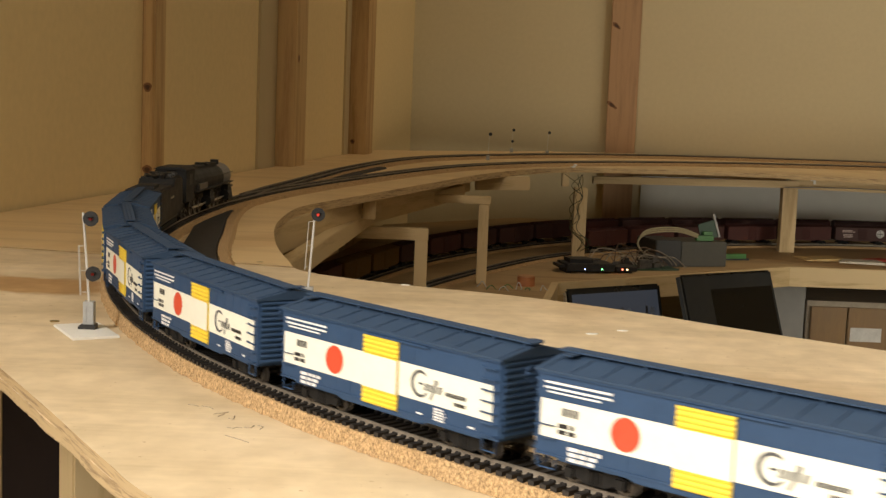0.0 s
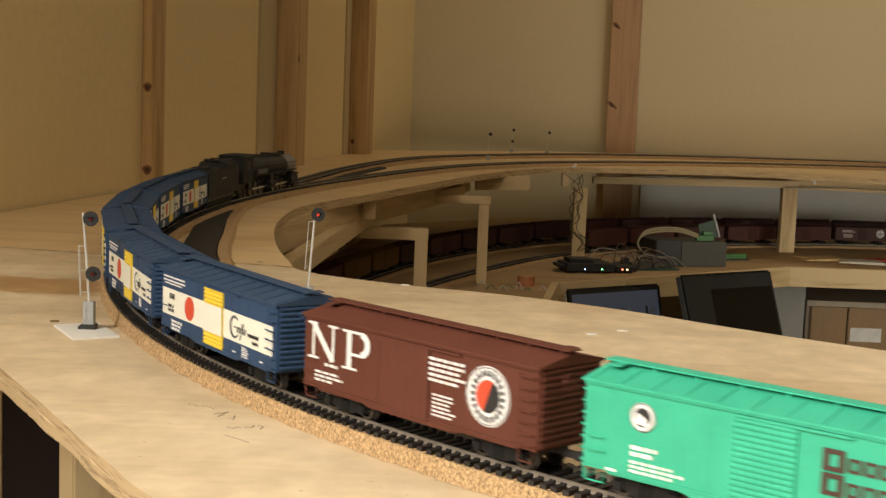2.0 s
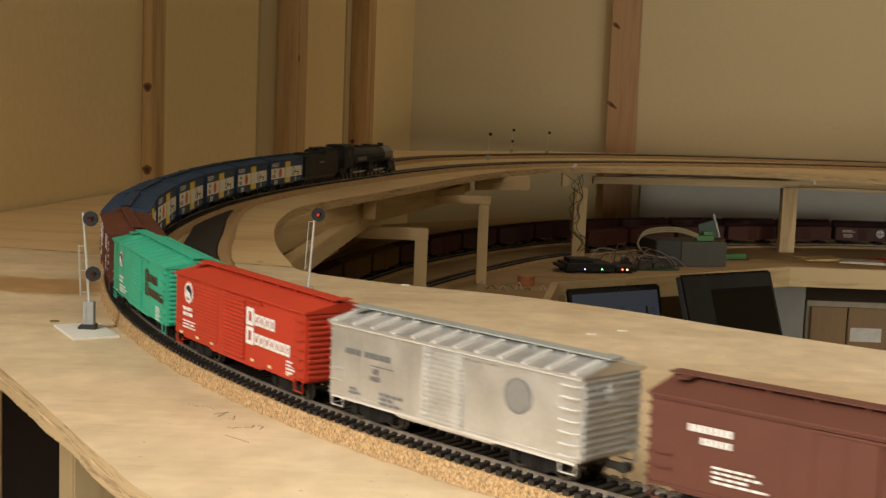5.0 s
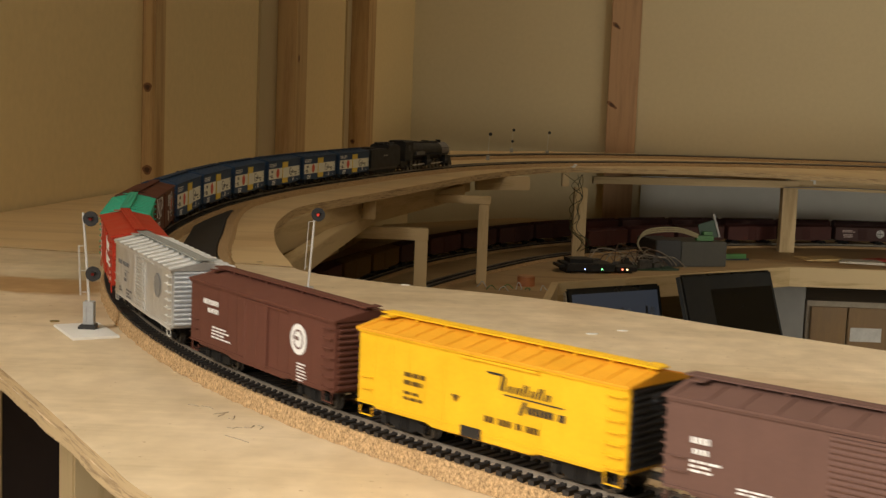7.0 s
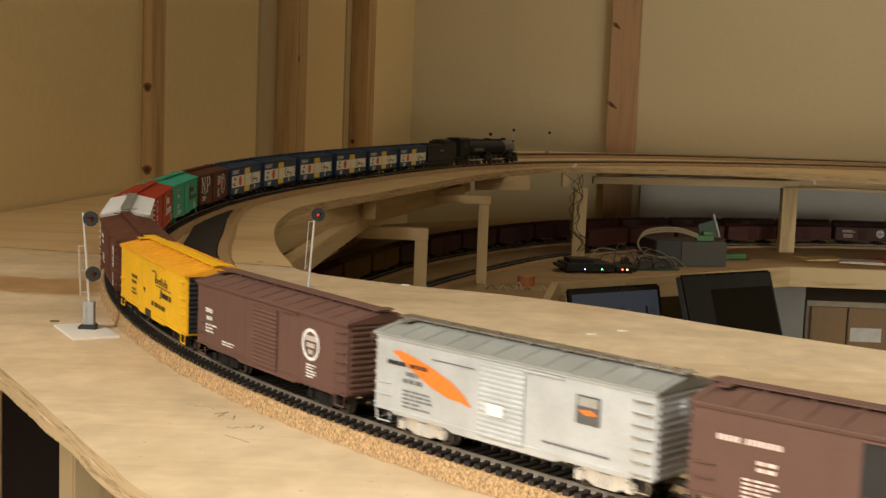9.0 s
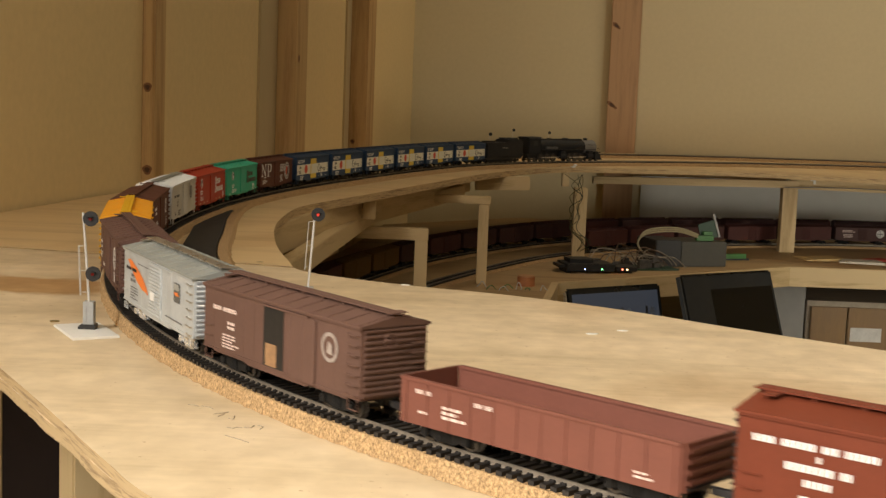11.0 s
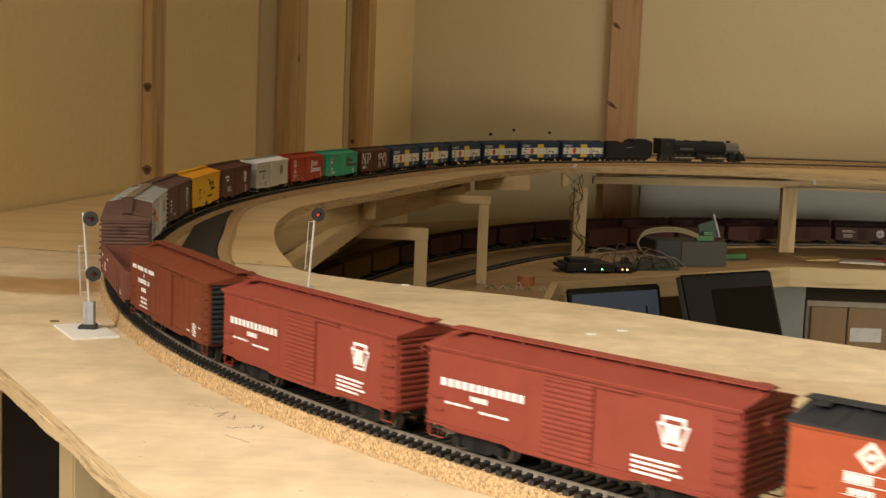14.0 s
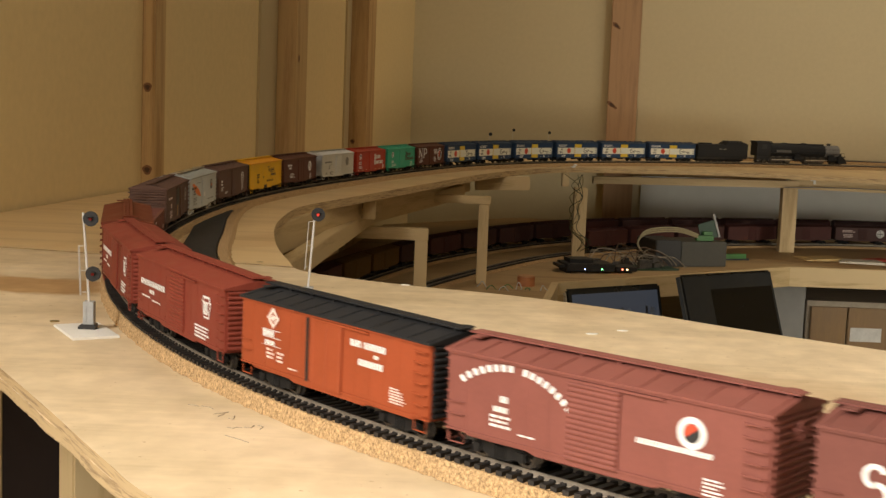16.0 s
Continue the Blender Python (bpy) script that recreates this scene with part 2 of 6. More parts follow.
def smooth_path(pts, closed=False, n=8):
    """Catmull-Rom through plan points."""
    out, k = [], len(pts)
    P = [Vector(p) for p in pts]
    for i in range(k if closed else k - 1):
        if closed:
            a, b, c, d = (P[(i + j) % k] for j in (-1, 0, 1, 2))
        else:
            a, b, c, d = P[max(i - 1, 0)], P[i], P[i + 1], P[min(i + 2, k - 1)]
        for j in range(n):
            t = j / n
            out.append(0.5 * ((2 * b) + (c - a) * t + (2 * a - 5 * b + 4 * c - d) * t * t + (3 * b - a - 3 * c + d) * t ** 3))
    if not closed:
        out.append(P[-1])
    return out


def plate(name, outer, inner, z0, z1, cut=None, keep=1):
    """A flat sheet with an outline, a hole if there is one, and a straight saw cut if there is one."""
    bm = bmesh.new()
    edges = []
    for loop in (outer, inner):
        if loop:
            vs = [bm.verts.new((p[0], p[1], z1)) for p in loop]
            edges += [bm.edges.new((vs[i], vs[(i + 1) % len(vs)])) for i in range(len(vs))]
    bmesh.ops.triangle_fill(bm, edges=edges, use_beauty=True, normal=(0, 0, 1))
    if cut:
        co, no = cut
        bmesh.ops.bisect_plane(bm, geom=bm.verts[:] + bm.edges[:] + bm.faces[:], plane_co=co, plane_no=no, clear_outer=keep < 0, clear_inner=keep > 0)
    top = bm.faces[:]
    r = bmesh.ops.extrude_face_region(bm, geom=top)
    for v in r["geom"]:
        if isinstance(v, bmesh.types.BMVert):
            v.co.z = z0
    bmesh.ops.recalc_face_normals(bm, faces=bm.faces)
    me = bpy.data.meshes.new(name)
    bm.to_mesh(me)
    bm.free()
    return me


# ---------------------------------------------------------------- track plan
KNOTS = (-0.5, -0.5, -0.5, -0.45, -0.3, -0.1985, -0.1959, -0.2067, -1.2026, -0.9096, -0.4799, -0.4303, -0.4569, -0.0981, -0.1761, -0.7898, -0.8562, -0.6815, -0.5785, -0.5349, -0.5, -0.5, -0.5)
STEP, FIRST = 0.32, -0.3 - 5 * 0.32
DS = 0.01


def lay_main():
    """The main line: place and heading every centimetre, from its curvature."""
    s = np.arange(FIRST - 1.2, FIRST + STEP * 22, DS)
    k = np.interp(s, FIRST + STEP * np.arange(23), KNOTS)
    i0 = int(np.argmin(abs(s + 0.3)))
    th = np.zeros(len(s))
    th[1:] = np.cumsum((k[1:] + k[:-1]) / 2 * DS)
    th += 2.5846 - th[i0]
    x, y = np.zeros(len(s)), np.zeros(len(s))
    x[1:] = np.cumsum((np.cos(th[1:]) + np.cos(th[:-1])) / 2 * DS)
    y[1:] = np.cumsum((np.sin(th[1:]) + np.sin(th[:-1])) / 2 * DS)
    e = np.clip((1.4 - s) / 0.5, 0, 1)
    d = -0.0010 * e * e * (3 - 2 * e)           # the near stretch lies a little nearer the cut-out
    x, y = x + 0.689 - x[i0] - np.sin(th) * d, y + 0.0226 - y[i0] + np.cos(th) * d
    return s, x, y, np.unwrap(np.arctan2(np.gradient(y), np.gradient(x)))


MAIN = lay_main()


def on_line(line, s):
    S, X, Y, T = line
    return float(np.interp(s, S, X)), float(np.interp(s, S, Y)), float(np.interp(s, S, T))


def line_through(pts):
    """A track line (like MAIN) through plan points."""
    p = np.array([tuple(q) for q in smooth_path([(a, b, 0) for a, b in pts], n=24)])
    d = np.hypot(np.diff(p[:, 0]), np.diff(p[:, 1]))
    s = np.concatenate([[0], np.cumsum(d)])
    S = np.arange(0, s[-1], DS)
    x, y = np.interp(S, s, p[:, 0]), np.interp(S, s, p[:, 1])
    return S, x, y, np.unwrap(np.arctan2(np.gradient(y), np.gradient(x)))


def sweep(line, s0, s1, profile, step=0.02, closed=True, rough=0.0):
    """A section (offset to the left, height) drawn along a line."""
    b = Build()
    S = np.arange(s0, s1, step)
    n = len(profile)
    for s in S:
        x, y, t = on_line(line, s)
        for lat, z in profile:
            j = rough * (random.random() - 0.5)
            b.v.append((x - math.sin(t) * (lat + j), y + math.cos(t) * (lat + j), z + (0 if z < ZD + 0.0005 else 0.5 * j)))
    for i in range(len(S) - 1):
        for k in range(n if closed else n - 1):
            q = (k + 1) % n
            b.f.append((i * n + k, i * n + q, (i + 1) * n + q, (i + 1) * n + k))
    e = (len(S) - 1) * n
    b.f += [tuple(range(n)), tuple(e + k for k in reversed(range(n)))]
    return b


# ---------------------------------------------------------------- room
U = Vector((0.149, 0.9888, 0))        # along the long wall
V = Vector((0.9888, -0.149, 0))       # along the end wall
CORNER = Vector((-0.112, 4.106, 0))
ROOM = Matrix((V.to_4d(), U.to_4d(), Vector((0, 0, 1, 0)), Vector((0, 0, 0, 1)))).transposed()
ROOM.translation = CORNER
for i in range(3):
    ROOM[3][i] = 0
ROOM[3][3] = 1
W_, D_, H_ = 5.2, 6.8, 2.7


def room():
    def shell(name, b, m):
        tagged(part(name, b, m, m=ROOM), kind="structure")
    y0, y1, z0, z1 = -5.20, -4.05, 1.52, 2.46         # the window opening
    shell("wall_long", Build().box(-0.12, 0, -D_, y0, 0, H_).box(-0.12, 0, y1, 0.12, 0, H_).box(-0.12, 0, y0, y1, 0, z0).box(-0.12, 0, y0, y1, z1, H_), LONGWALL)
    win = empty("window_1", ROOM, "plain window in the long wall, out of sight beside the camera", "window", kind="structure")
    part("window_frame", Build().box(-0.09, -0.05, y0, y0 + 0.05, z0, z1).box(-0.09, -0.05, y1 - 0.05, y1, z0, z1).box(-0.09, -0.05, y0 + 0.05, y1 - 0.05, z0, z0 + 0.05).box(-0.09, -0.05, y0 + 0.05, y1 - 0.05, z1 - 0.05, z1), STYRENE, win)
    part("window_sill", Build().box(-0.05, 0.02, y0 - 0.02, y1 + 0.02, z0 - 0.022, z0 - 0.002), PINE_X, win)
    shell("wall_end", Build().box(0, W_, 0, 0.12, 0, H_), WALL)
    shell("wall_far_side", Build().box(W_, W_ + 0.12, -D_, 0.12, 0, H_), WALL)
    shell("wall_behind", Build().box(-0.12, W_ + 0.12, -D_ - 0.12, -D_, 0, H_), WALL)
    shell("floor", Build().box(-0.2, W_ + 0.2, -D_ - 0.2, 0.2, -0.1, 0), FLOOR)
    shell("ceiling", Build().box(-0.2, W_ + 0.2, -D_ - 0.2, 0.2, H_, H_ + 0.1), CEIL)


def wall_stud(m, wide, deep, label, wood_, knots):
    me = Build().box(-wide / 2, wide / 2, -deep, 0, 0.002, H_ - 0.002).mesh("wall_stud", bevel=0.002)
    s = tagged(part("wall_stud", me, wood_, m=m), label, "stud", "wall studs")
    for face, off, z, r, tall, lean in knots:
        k = Build()
        ring_ = [(r * math.cos(a) * (1 + 0.15 * math.sin(3 * a)), r * tall * math.sin(a)) for a in [i * math.pi / 10 for i in range(20)]]
        k.prism(ring_, 0.0005)
        mm = pose(-wide / 2 - 0.0003, off, z, 0, lean, -90) if face == "end" else pose(off, -deep - 0.0003, z, 0, lean, 0)
        kk = part("knot", k, mat("knot_rim", (0.20, 0.09, 0.035), 0.6, var=0.3, scale=200), s, m=mm)
        part("knot_heart", Build().prism([(a * 0.55, b * 0.55) for a, b in ring_], 0.0005, Matrix.Translation((0, -0.0004, 0))), mat("knot_dark", (0.07, 0.03, 0.012), 0.6, var=0.3, scale=200), kk)


def studs():
    L0 = 2.62                                   # from the wall's measured start to the corner
    for a, wide, deep, label, kn in ((0.4475, 0.045, 0.019, "narrow knotty pine batten fixed upright to the long wall", (("end", -0.009, ZR + 0.136, 0.0062, 1.1, 0), ("end", -0.010, ZR + 0.018, 0.0070, 1.0, 0))),
                                     (1.158, 0.089, 0.040, "broad pine stud standing proud of the long wall", (("face", -0.02, ZR + 0.20, 0.005, 1.6, 0),)),
                                     (1.796, 0.089, 0.045, "pine stud with a knot near its foot, on the long wall", (("end", -0.014, ZR + 0.021, 0.0055, 1.1, 0),))):
        wall_stud(ROOM @ pose(0, a - L0, 0, 0, 0, 90), wide, deep, label, STUDWOOD, kn)
    # thin strips, darker than the wall, for the dark bands beside two studs
    for a0, a1, label in ((0.995, 1.108, "flat grey-brown filler strip beside a stud on the long wall"), (1.700, 1.745, "narrow dark filler strip beside a stud on the long wall")):
        tagged(part("filler_strip", Build().box(0, 0.005, a0 - L0, a1 - L0, 0.002, H_ - 0.002), mat("grey_brown_strip", (0.50, 0.395, 0.225), 0.85, var=0.06, scale=3), m=ROOM), label, "strip")
    tagged(part("wall_panel", Build().box(0.70, 2.6, -0.012, 0, ZL - 0.10, ZD - 0.06), mat("white_wall_panel", (0.82, 0.81, 0.76), 0.8, var=0.05, scale=4), m=ROOM), "white board fixed to the end wall below the deck", "wall panel")
    wall_stud(ROOM @ pose(0.633, 0, 0), 0.086, 0.036, "reddish pine stud with slanting knots on the end wall", REDSTUD, (("face", -0.030, ZR + 0.130, 0.006, 3.0, -55), ("face", -0.028, ZR + 0.360, 0.006, 2.4, -50)))


# ---------------------------------------------------------------- deck
OUTER = [(-0.243, 0.716), (-0.230, 0.695), (-0.199, 0.643), (-0.172, 0.597), (-0.148, 0.555), (-0.127, 0.5195), (-0.109, 0.490), (-0.04, 0.395), (0.03, 0.30), (0.12, 0.21), (0.25, 0.09), (0.45, -0.06),
         (0.75, -0.25), (1.2, -0.5), (1.9, -0.78), (2.7, -0.75), (3.3, -0.2), (3.5, 1.0), (3.3, 2.3), (2.7, 3.2), (2.0, 3.62), (1.27, 3.87), (0.85, 3.94), (0.55, 3.965), (0.35, 3.895), (0.18, 3.79), (-0.106, 3.565),
         (-0.196, 3.486), (-0.235, 3.28), (-0.330, 2.62), (-0.408, 2.10), (-0.498, 1.515), (-0.56, 1.10), (-0.50, 1.02), (-0.38, 0.92), (-0.29, 0.80)]
HOLE = [(-0.115, 1.119), (-0.138, 1.190), (-0.161, 1.295), (-0.180, 1.423), (-0.190, 1.548), (-0.189, 1.703), (-0.170, 1.801), (-0.115, 1.985), (-0.027, 2.292), (0.079, 2.642), (0.168, 2.843), (0.265, 3.001), (0.397, 3.06),
        (0.668, 3.12), (0.976, 3.03), (1.4, 2.85), (1.9, 2.4), (2.1, 1.7), (1.95, 0.9), (1.5, 0.42), (1.0, 0.42), (0.6, 0.62), (0.286, 0.849), (0.203, 0.914), (0.133, 0.976), (0.052, 1.028), (-0.037, 1.066)]


THICK = 0.0112


def ring(pts, n=4):
    return [(p.x, p.y) for p in smooth_path([(a, b, 0) for a, b in pts], True, n)]


def deck():
    table = empty("layout_deck", Matrix(), "bare plywood upper deck of the model railway with a cut-out", "layout deck", kind="structure")
    o, h = ring(OUTER, 3), ring(HOLE, 5)
    rr = random.Random(12)
    ragged = [(x + 0.0018 * noise.noise((x * 22, y * 22, 0)) + 0.0006 * noise.noise((x * 190, y * 190, 0)), y + 0.0018 * noise.noise((x * 22, y * 22, 5)) + 0.0006 * noise.noise((x * 190, y * 190, 5))) for x, y in ring(OUTER, 40)]
    worn = [(x + rr.uniform(-0.0006, 0.0006), y + rr.uniform(-0.0006, 0.0006)) for x, y in ring(HOLE, 8)]
    # the top sheet lies on a second, rougher sheet
    for z0, z1, oo, hh in ((ZD - 0.0050, ZD, o, h), (ZD - THICK, ZD - 0.0051, ragged, worn)):
        for keep, off in ((1, 0.006), (-1, 0.0)):
            up = 0.0005 if keep > 0 else 0.0         # the far sheets lie a touch higher at the joint
            me = plate("plywood_sheet", oo, hh, z0 + up, z1 + up, ((0, 1.1075 + off, 0), (0.223, 0.975, 0)), keep)
            me.materials.append(FARPLY if keep > 0 else PLY)
            me.materials.append(PLY_EDGE)
            for p in me.polygons:
                p.material_index = 0 if p.normal.z > 0.5 else 1
            part("plywood_sheet", me, PLY, table)


room()
studs()
deck()


# ---------------------------------------------------------------- track
def rail_profile(lat, z0, z1):
    return [(lat - 0.0012, z0), (lat + 0.0012, z0), (lat + 0.0004, z0 + 0.0006), (lat + 0.0004, z1 - 0.0007), (lat + 0.0005, z1), (lat - 0.0005, z1), (lat - 0.0004, z1 - 0.0007), (lat - 0.0004, z0 + 0.0006)]


def tie_mesh():
    return shared("tie", lambda: Build().box(-0.0015, 0.0015, -0.0155, 0.0155, 0, 0.0018).box(-0.0011, 0.0011, -0.0103, -0.0063, 0.0018, 0.0024).box(-0.0011, 0.0011, 0.0063, 0.0103, 0.0018, 0.0024).mesh("tie"))


def track(line, s0, s1, label, near=None, z=ZR + 0.002, base=ZD + 0.0002, bed=CORK, cork=True, spacing=0.0054):
    t = empty("track", Matrix(), label, "model track")
    if cork:
        part("roadbed", sweep(line, s0, s1, [(-0.0215, base), (-0.0185, z - 0.0035), (0.0165, z - 0.0035), (0.0182, base)], 0.004, rough=0.0016), bed, t, "granular tan cork roadbed")
    for lat in (-0.00875, 0.00875):
        part("rail", sweep(line, s0, s1, rail_profile(lat, z - 0.0023, z), 0.015), RAIL, t)
    rest = Build()
    s = s0
    tb = tie_mesh()
    while s < s1 - 0.01:
        x, y, a = on_line(line, s)
        a += random.uniform(-0.02, 0.02)
        m = Matrix.Translation((x, y, z - 0.0035)) @ Matrix.Rotation(a, 4, "Z")
        if near and near[0] < s < near[1]:
            part("tie", tb, TIE, t, m=m)
        else:
            rest.box(-0.0015, 0.0015, -0.0155, 0.0155, 0, 0.0018, m)
        s += spacing
    if rest.v:
        tagged(part("tie", rest, TIE, t), kind="stuff")
    return t


OUTER_LINE = line_through([(-0.262, 1.74), (-0.246, 1.95), (-0.215, 2.22), (-0.185, 2.475), (-0.108, 2.87), (0.013, 3.16), (0.308, 3.512), (0.633, 3.694), (0.961, 3.768), (1.23, 3.79), (1.7, 3.7), (2.3, 3.35)])
track(MAIN, -2.7, 5.2, "single main line of black-tied track on tan cork roadbed", near=(0.12, 1.75))
track(OUTER_LINE, 0.05, OUTER_LINE[0][-1], "second far track curving beside the end wall")

bed_ = empty("turnout_bed", Matrix(), "dark painted roadbed where the far track leaves the main line", "roadbed")
part("roadbed", sweep(OUTER_LINE, 0.12, 0.95, [(-0.034, ZD + 0.0003), (-0.031, ZD + 0.0046), (0.012, ZD + 0.0046), (0.015, ZD + 0.0003)], 0.015), BLACKBED, bed_)

# stub of black roadbed beside the main line
STUB = line_through([(-0.196, 1.09), (-0.222, 1.215), (-0.241, 1.36), (-0.262, 1.52), (-0.272, 1.66), (-0.268, 1.80)])
stub = empty("stub_siding", Matrix(), "short stub of black painted roadbed leaving the main line", "siding")
part("roadbed", sweep(STUB, 0, STUB[0][-1], [(-0.017, ZD + 0.0003), (-0.015, ZD + 0.0042), (0.015, ZD + 0.0042), (0.017, ZD + 0.0003)], 0.01), BLACKBED, stub)
part("cork_edge", sweep(STUB, 0, STUB[0][-1], [(-0.030, ZD + 0.0002), (-0.026, ZD + 0.0035), (-0.0175, ZD + 0.0035), (-0.0175, ZD + 0.0002)], 0.005, rough=0.002), CORK, stub)


# ---------------------------------------------------------------- the train
CL, HW, SILL, EAVE, PEAK = 0.141, 0.0176, 0.0112, 0.0440, 0.0480


def paint(name, col, rough=0.5, metal=0.0, var=0.1):
    return mat(name, col, rough + 0.08, metal, var, 70, 0.00004, fine=9, spec=0.25)


def boxcar_body():
    """Side walls, floor and end walls as one shell, with the side sill notched over the trucks."""
    b = Build()
    h = CL / 2
    out = [(-h, SILL + 0.0012), (-h + 0.009, SILL + 0.0012), (-h + 0.011, SILL), (-0.030, SILL), (-0.026, SILL - 0.0012), (0.026, SILL - 0.0012), (0.030, SILL), (h - 0.011, SILL), (h - 0.009, SILL + 0.0012), (h, SILL + 0.0012), (h, EAVE), (-h, EAVE)]
    b.prism(out, 2 * HW - 0.001, Matrix.Translation((0, -HW + 0.0005, 0)))
    return b.mesh("body", bevel=0.0004)


def body_seams():
    """Riveted panel seams on both sides."""
    b = Build()
    for side in (-1, 1):
        for i in range(1, 14):
            x = -CL / 2 + CL * i / 14
            if abs(x) > 0.013:
                b.box(x - 0.0003, x + 0.0003, side * (HW - 0.0005) - 0.00008, side * (HW - 0.0005) + 0.00008, SILL + 0.001, EAVE - 0.001)
        b.box(-CL / 2, CL / 2, side * (HW - 0.0002) - 0.0005, side * (HW - 0.0002) + 0.0005, EAVE - 0.0014, EAVE - 0.0002)
        b.box(-CL / 2, CL / 2, side * (HW - 0.0004) - 0.0003, side * (HW - 0.0004) + 0.0003, SILL + 0.0013, SILL + 0.0022)
    return b.mesh("seams")


def corrugated(z0, z1, n, depth, length, base):
    """An outline (out, up) with n rounded ribs, drawn out over a length along y."""
    pts = [(0, z0)]
    p = (z1 - z0) / n
    for i in range(n):
        z = z0 + p * i
        pts += [(base, z + 0.08 * p), (base + depth, z + 0.36 * p), (base + depth, z + 0.64 * p), (base, z + 0.92 * p)]
    pts += [(0, z1)]
    return Build().prism(pts, length, Matrix.Translation((0, -length / 2, 0)))


def car_end():
    """A pressed steel end with rows of ribs; local x points out of the car."""
    return corrugated(SILL + 0.002, EAVE - 0.0008, 12, 0.0007, 2 * HW - 0.0036, 0.0003).mesh("end_panel")


def car_roof(ribs):
    b = Build()
    h = CL / 2 + 0.001
    w = HW + 0.0007
    sec = [(-w, EAVE - 0.0006), (-w, EAVE + 0.0003), (0, PEAK), (w, EAVE + 0.0003), (w, EAVE - 0.0006)]
    n = len(b.v)
    for x in (-h, h):
        b.v += [(x, y, z) for y, z in sec]
    b.f += [(0, 1, 2, 3, 4), (9, 8, 7, 6, 5)] + [(i, (i + 1) % 5, 5 + (i + 1) % 5, 5 + i) for i in range(5)]
    for i in range(ribs + 1 if ribs else 0):
        x = -h + 0.003 + (2 * h - 0.006) * i / ribs
        for s in (-1, 1):
            p = [Vector((x + dx, s * y, z)) for dx in (-0.0007, 0.0007) for y, z in ((w - 0.0002, EAVE + 0.0003), (w - 0.0002, EAVE + 0.0006), (0.004, PEAK - 0.0003), (0.004, PEAK - 0.0009))]
            k = len(b.v)
            b.v += [tuple(q) for q in p]
            b.f += [(k, k + 1, k + 2, k + 3), (k + 7, k + 6, k + 5, k + 4)] + [(k + j, k + (j + 1) % 4, k + 4 + (j + 1) % 4, k + 4 + j) for j in range(4)]
    return b.mesh("roof")


def roofwalk():
    b = Build()
    h = CL / 2 + 0.0016
    for y in (-0.0024, 0, 0.0024):
        b.box(-h, h, y - 0.00105, y + 0.00105, PEAK + 0.0008, PEAK + 0.0014)
    for i in range(9):
        x = -h + 0.004 + i * (2 * h - 0.008) / 8
        b.box(x - 0.0005, x + 0.0005, -0.003, 0.003, PEAK - 0.0006, PEAK + 0.0008)
    for s in (-1, 1):                                       # side steps at opposite corners
        x = s * (CL / 2 - 0.006)
        b.box(x - 0.0026, x + 0.0026, min(0, s * 0.0085), max(0, s * 0.0085), PEAK + 0.0002, PEAK + 0.0007)
    return b.mesh("running_board")


def stirrup_mesh():
    """The step hanging below the foot of a ladder."""
    return Build().tube([(-0.0036, 0, SILL + 0.002), (-0.0036, 0, SILL - 0.0035), (0.0036, 0, SILL - 0.0035), (0.0036, 0, SILL + 0.002)], 0.0004, 5).mesh("ladder")


def rung_mesh():
    return Build().tube([(-0.0038, 0, 0), (-0.0038, 0.0014, 0), (0.0038, 0.0014, 0), (0.0038, 0, 0)], 0.00040, 5).mesh("rung")


def ladder(name, car, paint_, m, rungs=7):
    """A stirrup step with a row of rungs above it."""
    lad = part(name, shared("stirrup" + paint_.name, stirrup_mesh), paint_, car, m=m)
    z0, z1 = SILL + 0.003, EAVE - 0.004
    for i in range(rungs):
        part("rung", shared("rung" + paint_.name, rung_mesh), paint_, lad, m=pose(0, 0, z0 + (z1 - z0) * i / (rungs - 1)))


def door(kind):
    w, z0, z1 = 0.0112, SILL + 0.001, EAVE - 0.0026
    if kind == "rib":
        b = corrugated(z0, z1, 15, 0.0005, 2 * w, 0.0006)
        b.v = [(y, x, z) for x, y, z in b.v]
    else:
        b = Build().prism([(-w, 0), (w, 0), (w, 0.0007), (w - 0.0008, 0.0010), (w - 0.0016, 0.0007), (0.0008, 0.0007), (0, 0.0010), (-0.0008, 0.0007), (-w + 0.0016, 0.0007), (-w + 0.0008, 0.0010), (-w, 0.0007)], z1 - z0)
        b.v = [(x, z, y + z0) for x, y, z in b.v]
    return b.mesh("door")


def door_rail():
    w, z0 = 0.0112, SILL + 0.001
    return Build().box(-w, w + 0.018, 0, 0.0011, EAVE - 0.0026, EAVE - 0.0017).mesh("door_rail")


